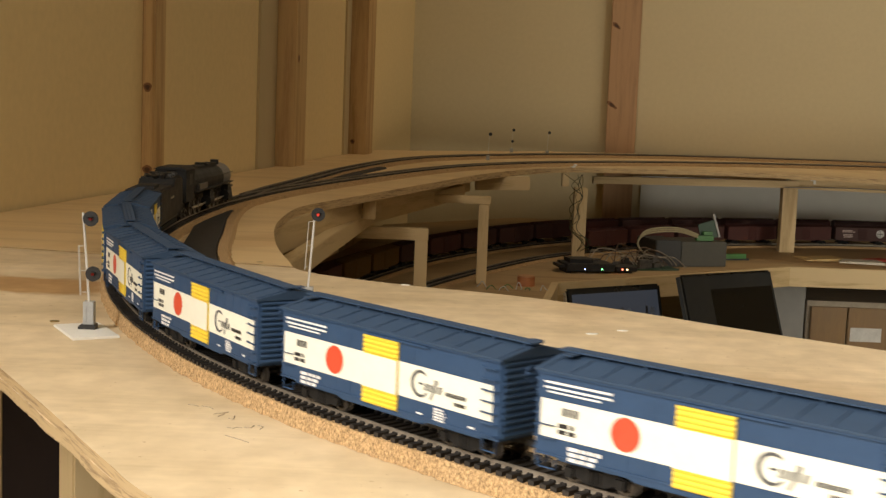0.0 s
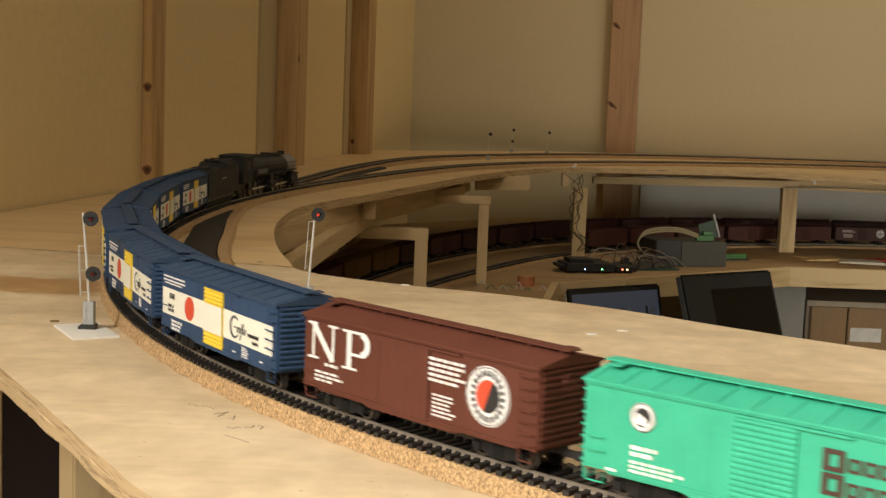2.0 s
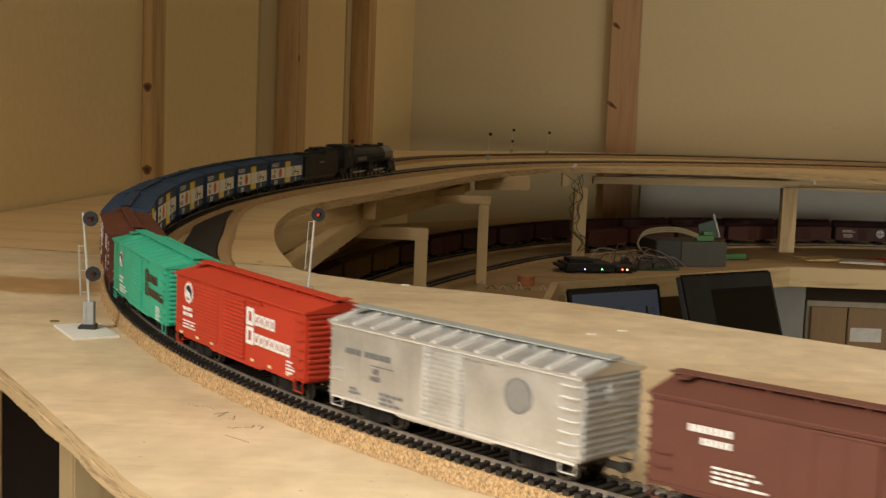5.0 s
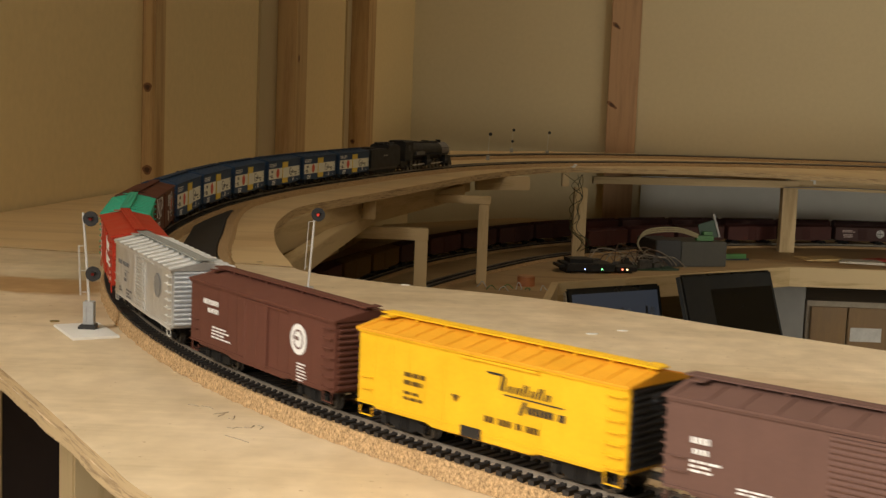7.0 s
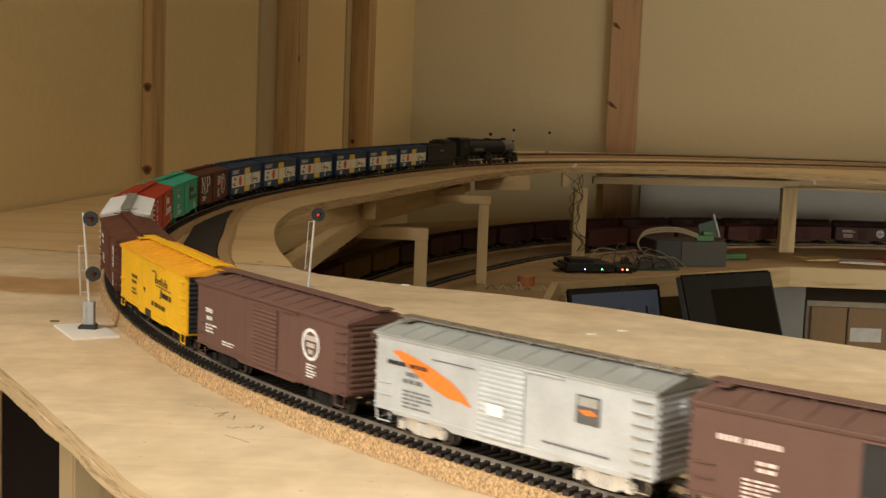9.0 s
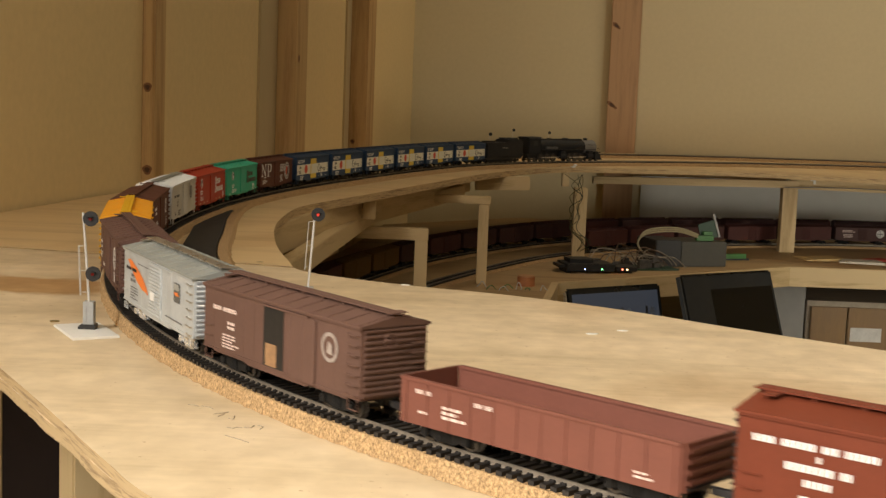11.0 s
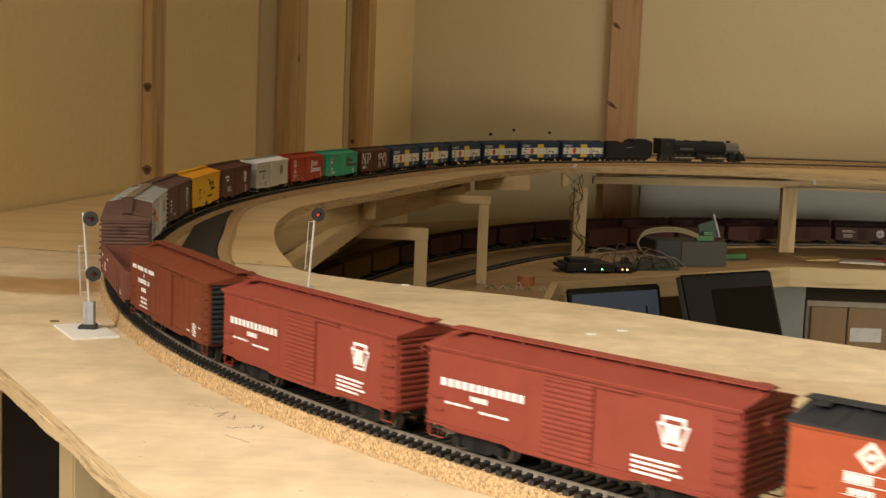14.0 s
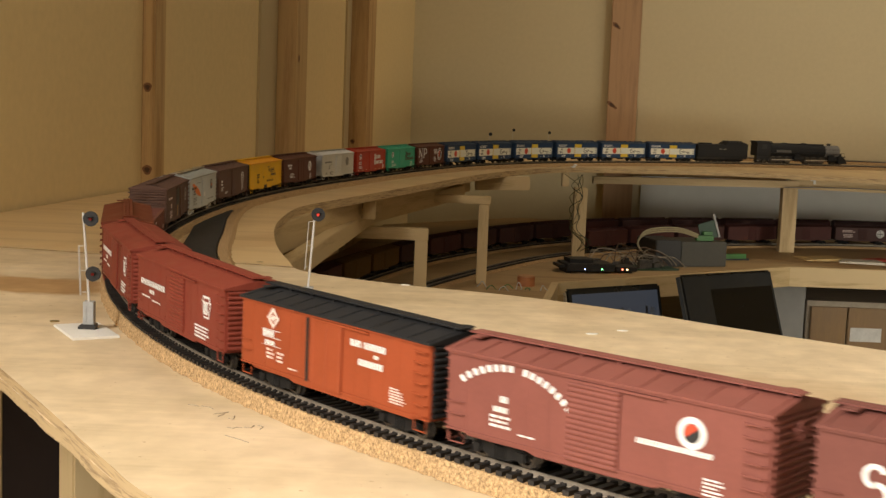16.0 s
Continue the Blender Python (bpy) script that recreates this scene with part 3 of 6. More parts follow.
def truck_mesh():
    """Two cast side frames with springs and journal boxes, joined by a bolster."""
    b = Build()
    for s in (-1, 1):
        y = s * 0.0118
        out = [(-0.0138, 0.0034), (-0.0112, 0.0030), (-0.0085, 0.0036), (-0.0045, 0.0018), (0.0045, 0.0018), (0.0085, 0.0036), (0.0112, 0.0030), (0.0138, 0.0034), (0.0138, 0.0066), (0.0105, 0.0075), (0.0050, 0.0092), (-0.0050, 0.0092), (-0.0105, 0.0075), (-0.0138, 0.0066)]
        b.prism(out, 0.0013, Matrix.Translation((0, y - 0.00065, 0)))
        for x in (-0.0112, 0.0112):
            b.box(x - 0.0019, x + 0.0019, min(y, y + s * 0.0018), max(y, y + s * 0.0018), 0.0030, 0.0066)
        for x in (-0.0019, 0, 0.0019):
            b.tube([(x, y + s * 0.0009, 0.0026), (x, y + s * 0.0009, 0.0074)], 0.0008, 6)
    b.box(-0.0028, 0.0028, -0.0118, 0.0118, 0.0052, 0.0088)
    b.box(-0.0035, 0.0035, -0.0035, 0.0035, 0.0088, 0.0098)
    return b.mesh("truck")


def wheelset_mesh(r=0.0048, half=0.0083):
    b = Build()
    n = 18
    for s in (-1, 1):
        prof = [(half + 0.0016, r - 0.0014), (half + 0.0016, r - 0.0002), (half - 0.0004, r), (half - 0.0006, r + 0.0007), (half - 0.0012, r + 0.0007), (half - 0.0012, r - 0.0014), (half - 0.0004, r * 0.62), (half - 0.0010, 0.0009), (half + 0.0010, 0.0009), (half + 0.0004, r * 0.62)]
        k0 = len(b.v)
        for i in range(n):
            a = 2 * math.pi * i / n
            b.v += [(math.cos(a) * q, s * y, math.sin(a) * q) for y, q in prof]
        m = len(prof)
        for i in range(n):
            j = (i + 1) % n
            b.f += [(k0 + i * m + q, k0 + i * m + (q + 1) % m, k0 + j * m + (q + 1) % m, k0 + j * m + q) for q in range(m)]
    b.tube([(0, -0.0115, 0), (0, 0.0115, 0)], 0.0011, 8)
    return b.mesh("wheelset")


def coupler_mesh():
    b = Build()
    b.box(-0.001, 0.0062, -0.0011, 0.0011, 0.0085, 0.0110)
    b.prism([(0.0055, 0.0082), (0.0084, 0.0082), (0.0092, 0.0092), (0.0092, 0.0104), (0.0084, 0.0114), (0.0055, 0.0114)], 0.0042, Matrix.Translation((0, -0.0016, 0)))
    b.tube([(0.0060, 0.001, 0.0085), (0.0066, 0.0016, 0.0045), (0.0048, 0.003, 0.0036)], 0.0004, 5)
    return b.mesh("coupler")


def underframe_mesh():
    b = Build()
    b.box(-CL / 2 + 0.003, CL / 2 - 0.003, -0.003, 0.003, 0.0092, 0.0116)
    b.box(-CL / 2 + 0.001, CL / 2 - 0.001, -HW + 0.003, HW - 0.003, 0.0118, 0.0126)
    for x in (-0.020, 0.0, 0.020):
        b.box(x - 0.001, x + 0.001, -HW + 0.003, HW - 0.003, 0.0098, 0.0122)
    b.tube([(-0.012, -0.009, 0.0088), (0.004, -0.009, 0.0088)], 0.0024, 10)
    b.tube([(0.008, 0.008, 0.0092), (0.017, 0.008, 0.0092)], 0.0018, 10)
    b.tube([(-0.045, 0.004, 0.0092), (0.045, 0.004, 0.0092)], 0.0004, 5)
    return b.mesh("underframe")


WHEELS = []                                     # every wheelset with its radius


RISE = 0.002                                    # rail tops over the car's own zero height


def running_gear(car, truck_x=0.0465, steel_truck=None):
    part("underframe", shared("under", underframe_mesh), DARK, car)
    for s in (-1, 1):
        key = "truck" + (steel_truck.name if steel_truck else "")
        t = part("truck", shared(key, truck_mesh), steel_truck or TRUCK, car, m=pose(s * truck_x, 0, RISE))
        for x in (-0.0112, 0.0112):
            w = part("wheelset", shared("wheelset", wheelset_mesh), WHEEL, t, m=pose(x, 0, 0.0048))
            WHEELS.append((w, 0.0048, Vector((x, 0, 0.0048))))
        part("coupler", shared("coupler", coupler_mesh), DARK, car, m=pose(s * CL / 2, 0, 0, 0, 0, 0 if s > 0 else 180))


def side_pose(side):
    """From a side's own picture plane (right, out, up) to the car."""
    return Matrix(((-side, 0, 0, 0), (0, side, 0, side * (HW - 0.0005)), (0, 0, 1, 0), (0, 0, 0, 1)))


def uv(u, v):
    """From a marking's place along the side, crowded towards the front end, to metres."""
    return (-CL / 2 + 1.22 * u / (1 + 0.22 * u) * CL, SILL + v * (EAVE - SILL))


def flat(pieces, lift, thick=0.00012):
    """Flat outlines in side coordinates (u to the right, v up, both 0 to 1), laid on a side."""
    b = Build()
    for pts in pieces:
        b.prism([uv(*p) for p in pts], thick, Matrix.Translation((0, lift, 0)))
    return b


def rect(u0, u1, v0, v1):
    return [(u0, v0), (u1, v0), (u1, v1), (u0, v1)]


def disc(u, v, r, n=28, a0=0.0, a1=2 * math.pi):
    """r in metres."""
    k, f = EAVE - SILL, 1.22 / (1 + 0.22 * u) ** 2
    return [(u + r / f * math.cos(a0 + (a1 - a0) * i / (n - 1)) / CL, v + r * math.sin(a0 + (a1 - a0) * i / (n - 1)) / k) for i in range(n)]


def word_bars(u0, v0, word, size, gap=0.22, slant=0.0):
    """A word that cannot be read: one bar of strokes for each letter. size in v."""
    out = []
    w = size * (EAVE - SILL) / CL * 0.74
    u, gap = u0, max(gap, 0.32)
    for c in word:
        if c != " ":
            out.append([(u, v0), (u + w * (1 - gap), v0), (u + w * (1 - gap) + slant * w, v0 + size), (u + slant * w, v0 + size)])
        u += w
    return out


def both(car, name, pieces, material, lift=0.0003, label=""):
    """The same marking on both sides of a car."""
    for side in (1, -1):
        ob = part(name, flat(pieces, lift), material, car, label, m=side_pose(side))
        if len(pieces) > 3:                     # rows of tiny letters
            tagged(ob, label=label, kind="stuff")


def small_print(u, v, rows, width, size=0.035, pitch=0.062, seed=0):
    r = random.Random(seed)
    out = []
    for i in range(rows):
        w = width * r.uniform(0.55, 1.0)
        k = u
        while k < u + w:
            d = r.uniform(0.012, 0.03)
            out.append(rect(k, min(k + d, u + w), v - i * pitch, v - i * pitch + size))
            k += d + 0.006
    return out


def boxcar(name, label, body, roof=None, ends=None, door_kind="rib", ribs=11, door_paint=None, walk_paint=None, truck=None, is_open=False, seams=True, door_u=0.50, rung_paint=None):
    roof, ends = roof or body, ends or body
    car = empty(name, Matrix(), label, "model freight car", "cars of the train")
    part("body", shared("body" + body.name, boxcar_body), body, car)
    if seams:
        part("seams", shared("seams" + body.name, body_seams), body, car)
    part("roof", shared("roof%d" % ribs + roof.name, lambda: car_roof(ribs)), roof, car)
    part("running_board", shared("walk" + (walk_paint or roof).name, roofwalk), walk_paint or roof, car)
    for s in (-1, 1):
        part("end_panel", shared("end" + ends.name, car_end), ends, car, m=pose(s * CL / 2, 0, 0, 0, 0, 0 if s > 0 else 180))
        # a ladder at the right-hand end and short grab irons at the left-hand end of each side
        ladder("ladder", car, rung_paint or body, side_pose(s) @ pose(CL / 2 - 0.0055, 0.0, 0))
        part("grab_iron", shared("grab" + body.name, lambda: Build().tube([(-0.0034, 0, 0.019), (-0.0034, 0.001, 0.019), (0.0034, 0.001, 0.019), (0.0034, 0, 0.019)], 0.00028, 5).tube([(-0.0034, 0, 0.024), (-0.0034, 0.001, 0.024), (0.0034, 0.001, 0.024), (0.0034, 0, 0.024)], 0.00028, 5).tube([(-0.0036, 0, SILL), (-0.0036, 0, SILL - 0.0035), (0.0036, 0, SILL - 0.0035), (0.0036, 0, SILL)], 0.0004, 5).mesh("grab_iron")), body, car, m=side_pose(s) @ pose(-CL / 2 + 0.0055, 0.0, 0))
        dm = side_pose(s) @ pose((door_u - 0.5) * CL + (0.024 if is_open else 0), 0.0001, 0)
        if door_kind != "none":
            part("door", shared("door" + door_kind + (door_paint or body).name, lambda: door(door_kind)), door_paint or body, car, m=dm)
        part("door_rail", shared("drail" + body.name, door_rail), body, car, m=side_pose(s) @ pose((door_u - 0.5) * CL, 0.0001, 0))
        # ladder on each end
        ladder("end_ladder", car, ends, pose(s * (CL / 2 + 0.0002), s * (HW - 0.0055), 0, 0, 0, -90 if s > 0 else 90))
    part("brake_wheel", shared("brake" + ends.name, lambda: Build().tube([(0, 0, 0), (0.004, 0, 0)], 0.0005, 6).tube([(0.0035 + 0.0000 * i, 0.0032 * math.cos(i * math.pi / 6), 0.0032 * math.sin(i * math.pi / 6)) for i in range(13)], 0.0004, 5).box(0.0033, 0.0038, -0.003, 0.003, -0.0003, 0.0003).box(0.0033, 0.0038, -0.0003, 0.0003, -0.003, 0.003).mesh("brake_wheel")), ends, car, m=pose(-CL / 2 - 0.0005, 0.005, EAVE - 0.006, 0, 0, 180))
    running_gear(car, steel_truck=truck)
    if is_open:
        # the doorway isn't cut: a flat black patch paints the shade inside
        both(car, "door_opening", [rect(0.375, 0.50, 0.06, 0.92)], DARK, 0.00018, "dark open doorway")
        both(car, "load", [rect(0.39, 0.46, 0.08, 0.40)], mat("crate_wood", (0.30, 0.17, 0.08), 0.7, var=0.3, scale=200), 0.00032, "brown crate inside the doorway")
    return car


BLUE = paint("blue_car_paint", (0.028, 0.060, 0.125), 0.5)
BLUE_ROOF = paint("blue_roof_paint", (0.030, 0.055, 0.100), 0.6)
NPB = paint("boxcar_brown", (0.105, 0.033, 0.020), 0.55)
GREEN = paint("jade_green", (0.045, 0.40, 0.25), 0.45)
RED = paint("vermilion_red", (0.42, 0.040, 0.018), 0.45)
SILVER = paint("silver_paint", (0.60, 0.63, 0.64), 0.36, 0.45)
SILROOF = paint("galvanised_roof", (0.36, 0.375, 0.35), 0.35, 0.35)
BROWN = paint("dark_mineral_brown", (0.110, 0.040, 0.026), 0.55)
YELLOW = paint("reefer_yellow", (0.78, 0.44, 0.015), 0.45)
YELROOF = paint("yellow_roof", (0.72, 0.33, 0.02), 0.5)
TAUPE = paint("faded_brown", (0.125, 0.066, 0.050), 0.6)
TAUPE2 = paint("dull_brown", (0.125, 0.068, 0.050), 0.6)
GOND = paint("gondola_oxide", (0.170, 0.062, 0.042), 0.6)
FRUIT = paint("tuscan_brown", (0.140, 0.031, 0.013), 0.5)
OXIDE = paint("oxide_red", (0.205, 0.040, 0.024), 0.5)
RUST = paint("rust_orange", (0.290, 0.060, 0.020), 0.5)
ROSE = paint("rose_brown", (0.200, 0.066, 0.050), 0.55)
BLACKP = paint("black_car_paint", (0.018, 0.018, 0.019), 0.5)
PINK = mat("pinkish_lettering", (0.78, 0.62, 0.55), 0.5, var=0.05, scale=200)


def eagle_car():
    car = boxcar("boxcar", "dark blue boxcar with cream band, yellow door and red disc", BLUE, BLUE_ROOF, door_paint=YELLOWP)
    both(car, "band", [rect(0.012, 0.371, 0.25, 0.68)], CREAM, 0.0002)
    both(car, "band", [rect(0.532, 0.965, 0.25, 0.68)], CREAM, 0.0002)
    # the band runs across the ribbed door as well
    for side in (1, -1):
        part("door_band", flat([rect(0.373, 0.530, 0.25, 0.68)], 0.0013), CREAM, car, m=side_pose(side))
    both(car, "disc", [disc(0.240, 0.47, 0.0062)], REDINK, 0.0004)
    both(car, "reporting_mark", word_bars(0.07, 0.52, "MMM", 0.09) + small_print(0.06, 0.38, 2, 0.07, 0.05, 0.07, 1), BLACKINK, 0.0004)
    sw = [disc(0.632, 0.47, 0.0056, 20, 0.9, 5.6) + list(reversed(disc(0.636, 0.47, 0.0044, 20, 0.9, 5.6)))]
    sw += [[(0.625 + 0.0, 0.46), (0.645, 0.46), (0.647, 0.485), (0.627, 0.485)]]
    for i in range(4):
        w, hh = 0.018, (0.09, 0.09, 0.16, 0.09)[i]
        u = 0.650 + 0.021 * i
        sw += [[(u, 0.40), (u + 0.006, 0.40), (u + 0.013, 0.40 + hh), (u + 0.007, 0.40 + hh)], [(u + 0.009, 0.40), (u + 0.014, 0.40), (u + 0.021, 0.40 + hh), (u + 0.016, 0.40 + hh)]]
    both(car, "script", sw + [[(0.675, 0.30), (0.683, 0.30), (0.70, 0.42), (0.692, 0.42)]], mat("grey_script", (0.07, 0.075, 0.08), 0.5), 0.0004)
    both(car, "lettering", word_bars(0.75, 0.40, "MMMMMMMMMMM", 0.05, 0.15) + word_bars(0.79, 0.31, "MMMMMMM", 0.045, 0.15), BLACKINK, 0.0004)
    both(car, "stencil", [rect(0.02, 0.20, 0.86, 0.885), rect(0.02, 0.20, 0.80, 0.825), rect(0.03, 0.17, 0.755, 0.775)] + small_print(0.09, 0.15, 3, 0.09, 0.04, 0.06, 2) + small_print(0.70, 0.20, 5, 0.06, 0.022, 0.033, 3) + [rect(0.62, 0.645, 0.09, 0.11), rect(0.86, 0.885, 0.10, 0.125)], WHITE, 0.0004)
    return car


def stroke(p, q, w):
    """A straight stroke between two side points, w in metres wide."""
    k = EAVE - SILL
    a, b = Vector((p[0] * CL, p[1] * k)), Vector((q[0] * CL, q[1] * k))
    d = (b - a).normalized()
    n = Vector((-d.y, d.x)) * w / 2
    return [((c.x) / CL, (c.y) / k) for c in (a - n, b - n, b + n, a + n)]


def brown_emblem_car():
    car = boxcar("boxcar", "brown boxcar with two large white initials and a round emblem", NPB, ribs=0, door_kind="plain")
    wide, thin = 0.0026, 0.0012
    mark = [stroke((0.040, 0.44), (0.040, 0.91), thin), stroke((0.038, 0.91), (0.122, 0.44), wide), stroke((0.122, 0.44), (0.122, 0.91), thin)]
    mark += [rect(0.018, 0.062, 0.43, 0.46), rect(0.018, 0.055, 0.89, 0.92), rect(0.102, 0.142, 0.89, 0.92)]
    mark += [stroke((0.190, 0.41), (0.190, 0.91), wide), rect(0.162, 0.222, 0.40, 0.43), rect(0.162, 0.243, 0.885, 0.915)]
    mark += [disc(0.242, 0.755, 0.0055, 16, -1.57, 1.57) + list(reversed(disc(0.238, 0.755, 0.0030, 16, -1.57, 1.57))), rect(0.195, 0.245, 0.59, 0.625)]
    both(car, "initials", mark, WHITE, 0.0004)
    both(car, "emblem_ring", [disc(0.785, 0.53, 0.0118)], WHITE, 0.0003)
    both(car, "emblem_rim", [disc(0.785, 0.53, 0.0113, 36) + list(reversed(disc(0.785, 0.53, 0.0109, 36)))], BLACKINK, 0.0005)
    words = []
    for i in range(22):
        a = 2 * math.pi * i / 22
        c, s = math.cos(a), math.sin(a)
        words.append([(0.785 + (r * c - w * s) / CL, 0.53 + (r * s + w * c) / (EAVE - SILL)) for r, w in ((0.0078, -0.0008), (0.0102, -0.0008), (0.0102, 0.0008), (0.0078, 0.0008))])
    both(car, "emblem_words", words, BLACKINK, 0.0005)
    both(car, "emblem_red", [disc(0.785, 0.53, 0.0064, 24, 1.2, 1.2 + math.pi)], REDINK, 0.0005)
    both(car, "emblem_black", [disc(0.785, 0.53, 0.0064, 24, 1.2 + math.pi, 1.2 + 2 * math.pi)], BLACKINK, 0.0005)
    both(car, "stencil", small_print(0.09, 0.36, 1, 0.08, 0.04, 0.06, 4) + small_print(0.05, 0.25, 3, 0.12, 0.03, 0.055, 5) + small_print(0.53, 0.80, 5, 0.17, 0.035, 0.065, 6) + small_print(0.55, 0.37, 6, 0.12, 0.025, 0.05, 7), WHITE, 0.0004)
    return car


def sign_shape(u, v, w, h):
    """One plain letter-sized block with a slot in it."""
    a, c = w * 0.30, h * 0.22
    return [rect(u, u + a, v, v + h), rect(u + w - a, u + w, v, v + h), rect(u + a, u + w - a, v, v + c), rect(u + a, u + w - a, v + h - c, v + h)]


def two_line_name(u0, v0, size, n1, n2):
    """A company name in two rows, a tall first shape in each, as plain shapes."""
    out = []
    for row, n in enumerate((n1, n2)):
        v = v0 - row * size * 1.40
        out += sign_shape(u0 - 0.006, v - size * 0.12, 0.056, size * 1.28)
        for i in range(n):
            out += sign_shape(u0 + 0.057 + i * 0.0405, v, 0.034, size * 0.82)
    return out


def goat_emblem(car, u, v, r, ground):
    both(car, "emblem_ring", [disc(u, v, r)], WHITE, 0.0003)
    both(car, "emblem_rim", [disc(u, v, r * 0.97, 30) + list(reversed(disc(u, v, r * 0.90, 30)))], ground, 0.0005)
    both(car, "emblem_field", [disc(u, v, r * 0.66)], BLACKINK, 0.0005)
    both(car, "emblem_shape", [[(u - 0.02, v - 0.06), (u + 0.018, v - 0.10), (u + 0.012, v - 0.01), (u - 0.012, v + 0.05)]], WHITE, 0.0007)


def green_car():
    car = boxcar("boxcar", "bright jade green boxcar with dark lettering, lightly dusted", GREEN)
    goat_emblem(car, 0.145, 0.70, 0.0052, BLACKINK)
    both(car, "name", two_line_name(0.60, 0.60, 0.17, 4, 7), mat("maroon_lettering", (0.06, 0.03, 0.02), 0.5), 0.0004)
    both(car, "stencil", small_print(0.12, 0.34, 2, 0.10, 0.045, 0.07, 8) + small_print(0.12, 0.19, 3, 0.14, 0.03, 0.05, 9) + small_print(0.80, 0.24, 6, 0.09, 0.022, 0.04, 10) + [rect(0.92, 0.95, 0.05, 0.08), rect(0.06, 0.085, 0.05, 0.08)], WHITE, 0.0004)
    return car


def red_car():
    car = boxcar("boxcar", "vermilion red boxcar with bold white lettering", RED, ribs=0, seams=False)
    for side in (-1, 1):                                       # horizontal sheathing
        b = corrugated(SILL + 0.003, EAVE - 0.003, 15, 0.00022, CL * 0.20, 0.00008)
        b.v = [(y, x, z) for x, y, z in b.v]
        part("sheathing", b, RED, car, m=side_pose(side) @ pose(-CL * 0.24, 0, 0))
    goat_emblem(car, 0.10, 0.74, 0.0058, REDINK)
    both(car, "name", two_line_name(0.55, 0.60, 0.20, 4, 7), WHITE, 0.0004)
    both(car, "stencil", small_print(0.06, 0.45, 2, 0.09, 0.055, 0.085, 11) + small_print(0.06, 0.27, 3, 0.12, 0.025, 0.05, 12) + small_print(0.86, 0.24, 4, 0.07, 0.03, 0.05, 13), WHITE, 0.0004)
    both(car, "reflector", [rect(u, u + 0.022, 0.06, 0.10) for u in (0.04, 0.16, 0.27, 0.37, 0.48, 0.585, 0.72, 0.86)], mat("pale_yellow_plate", (0.75, 0.62, 0.35), 0.5), 0.0005)
    return car


def white_silver_car():
    bright = mat("bright_grab_irons", (0.74, 0.74, 0.71), 0.35, metal=0.4, var=0.08, scale=200)
    dull = paint("weathered_silver", (0.72, 0.72, 0.70), 0.32, 0.8)
    car = boxcar("boxcar", "weathered silver boxcar with bright roof ribs and grab irons", dull, dull, ends=mat("silver_ends", (0.56, 0.59, 0.62), 0.35, metal=0.5), walk_paint=SILROOF, ribs=0, rung_paint=bright)
    h, w = CL / 2 - 0.004, HW + 0.0006
    for i in range(12):                                     # raised ribs across the roof
        x = -h + 2 * h * i / 11
        rib = Build()
        for y0, y1 in ((-w, -0.0035), (0.0035, w)):
            z0, z1 = (EAVE + 0.0008, PEAK - 0.0001) if y0 < 0 else (PEAK - 0.0001, EAVE + 0.0008)
            k = len(rib.v)
            rib.v += [(x + dx, y, z + dz) for dx in (-0.0012, 0.0012) for y, z, dz in ((y0, z0, -0.0010), (y1, z1, -0.0010), (y1, z1, 0.0004), (y0, z0, 0.0004))]
            rib.f += [(k, k + 1, k + 2, k + 3), (k + 7, k + 6, k + 5, k + 4)] + [(k + a, k + 4 + a, k + 4 + (a + 1) % 4, k + (a + 1) % 4) for a in range(4)]
        part("roof_rib", rib, bright, car)
    for u in (0.372, 0.392, 0.500, 0.512):
        both(car, "door_post", [rect(u, u + 0.007, 0.02, 0.95)], bright, 0.0013)
    for v in (0.12, 0.30, 0.48, 0.66, 0.84):
        both(car, "door_bar", [rect(0.372, 0.399, v, v + 0.03)], bright, 0.0016)
    both(car, "side_sill", [rect(0.01, 0.985, 0.0, 0.035)], bright, 0.0003)
    both(car, "eave_strip", [rect(0.005, 0.995, 0.955, 0.985)], bright, 0.0008)
    g = mat("grey_lettering", (0.16, 0.16, 0.16), 0.5)
    both(car, "emblem_field", [disc(0.745, 0.62, 0.0066, 30)], mat("faded_grey_emblem", (0.26, 0.255, 0.24), 0.5, metal=0.3), 0.00025)
    both(car, "emblem_ring", [disc(0.745, 0.62, 0.0068, 30) + list(reversed(disc(0.745, 0.62, 0.0062, 30)))], g, 0.0004)
    both(car, "name", word_bars(0.06, 0.62, "MMMMM MMMMMMMM", 0.075) + [rect(0.16, 0.25, 0.53, 0.54)] + word_bars(0.17, 0.43, "MM", 0.07) + word_bars(0.16, 0.34, "MMMM", 0.06), g, 0.0004)
    both(car, "stencil", small_print(0.08, 0.16, 2, 0.05, 0.03, 0.05, 14) + small_print(0.20, 0.18, 3, 0.09, 0.035, 0.06, 15), g, 0.0004)
    return car


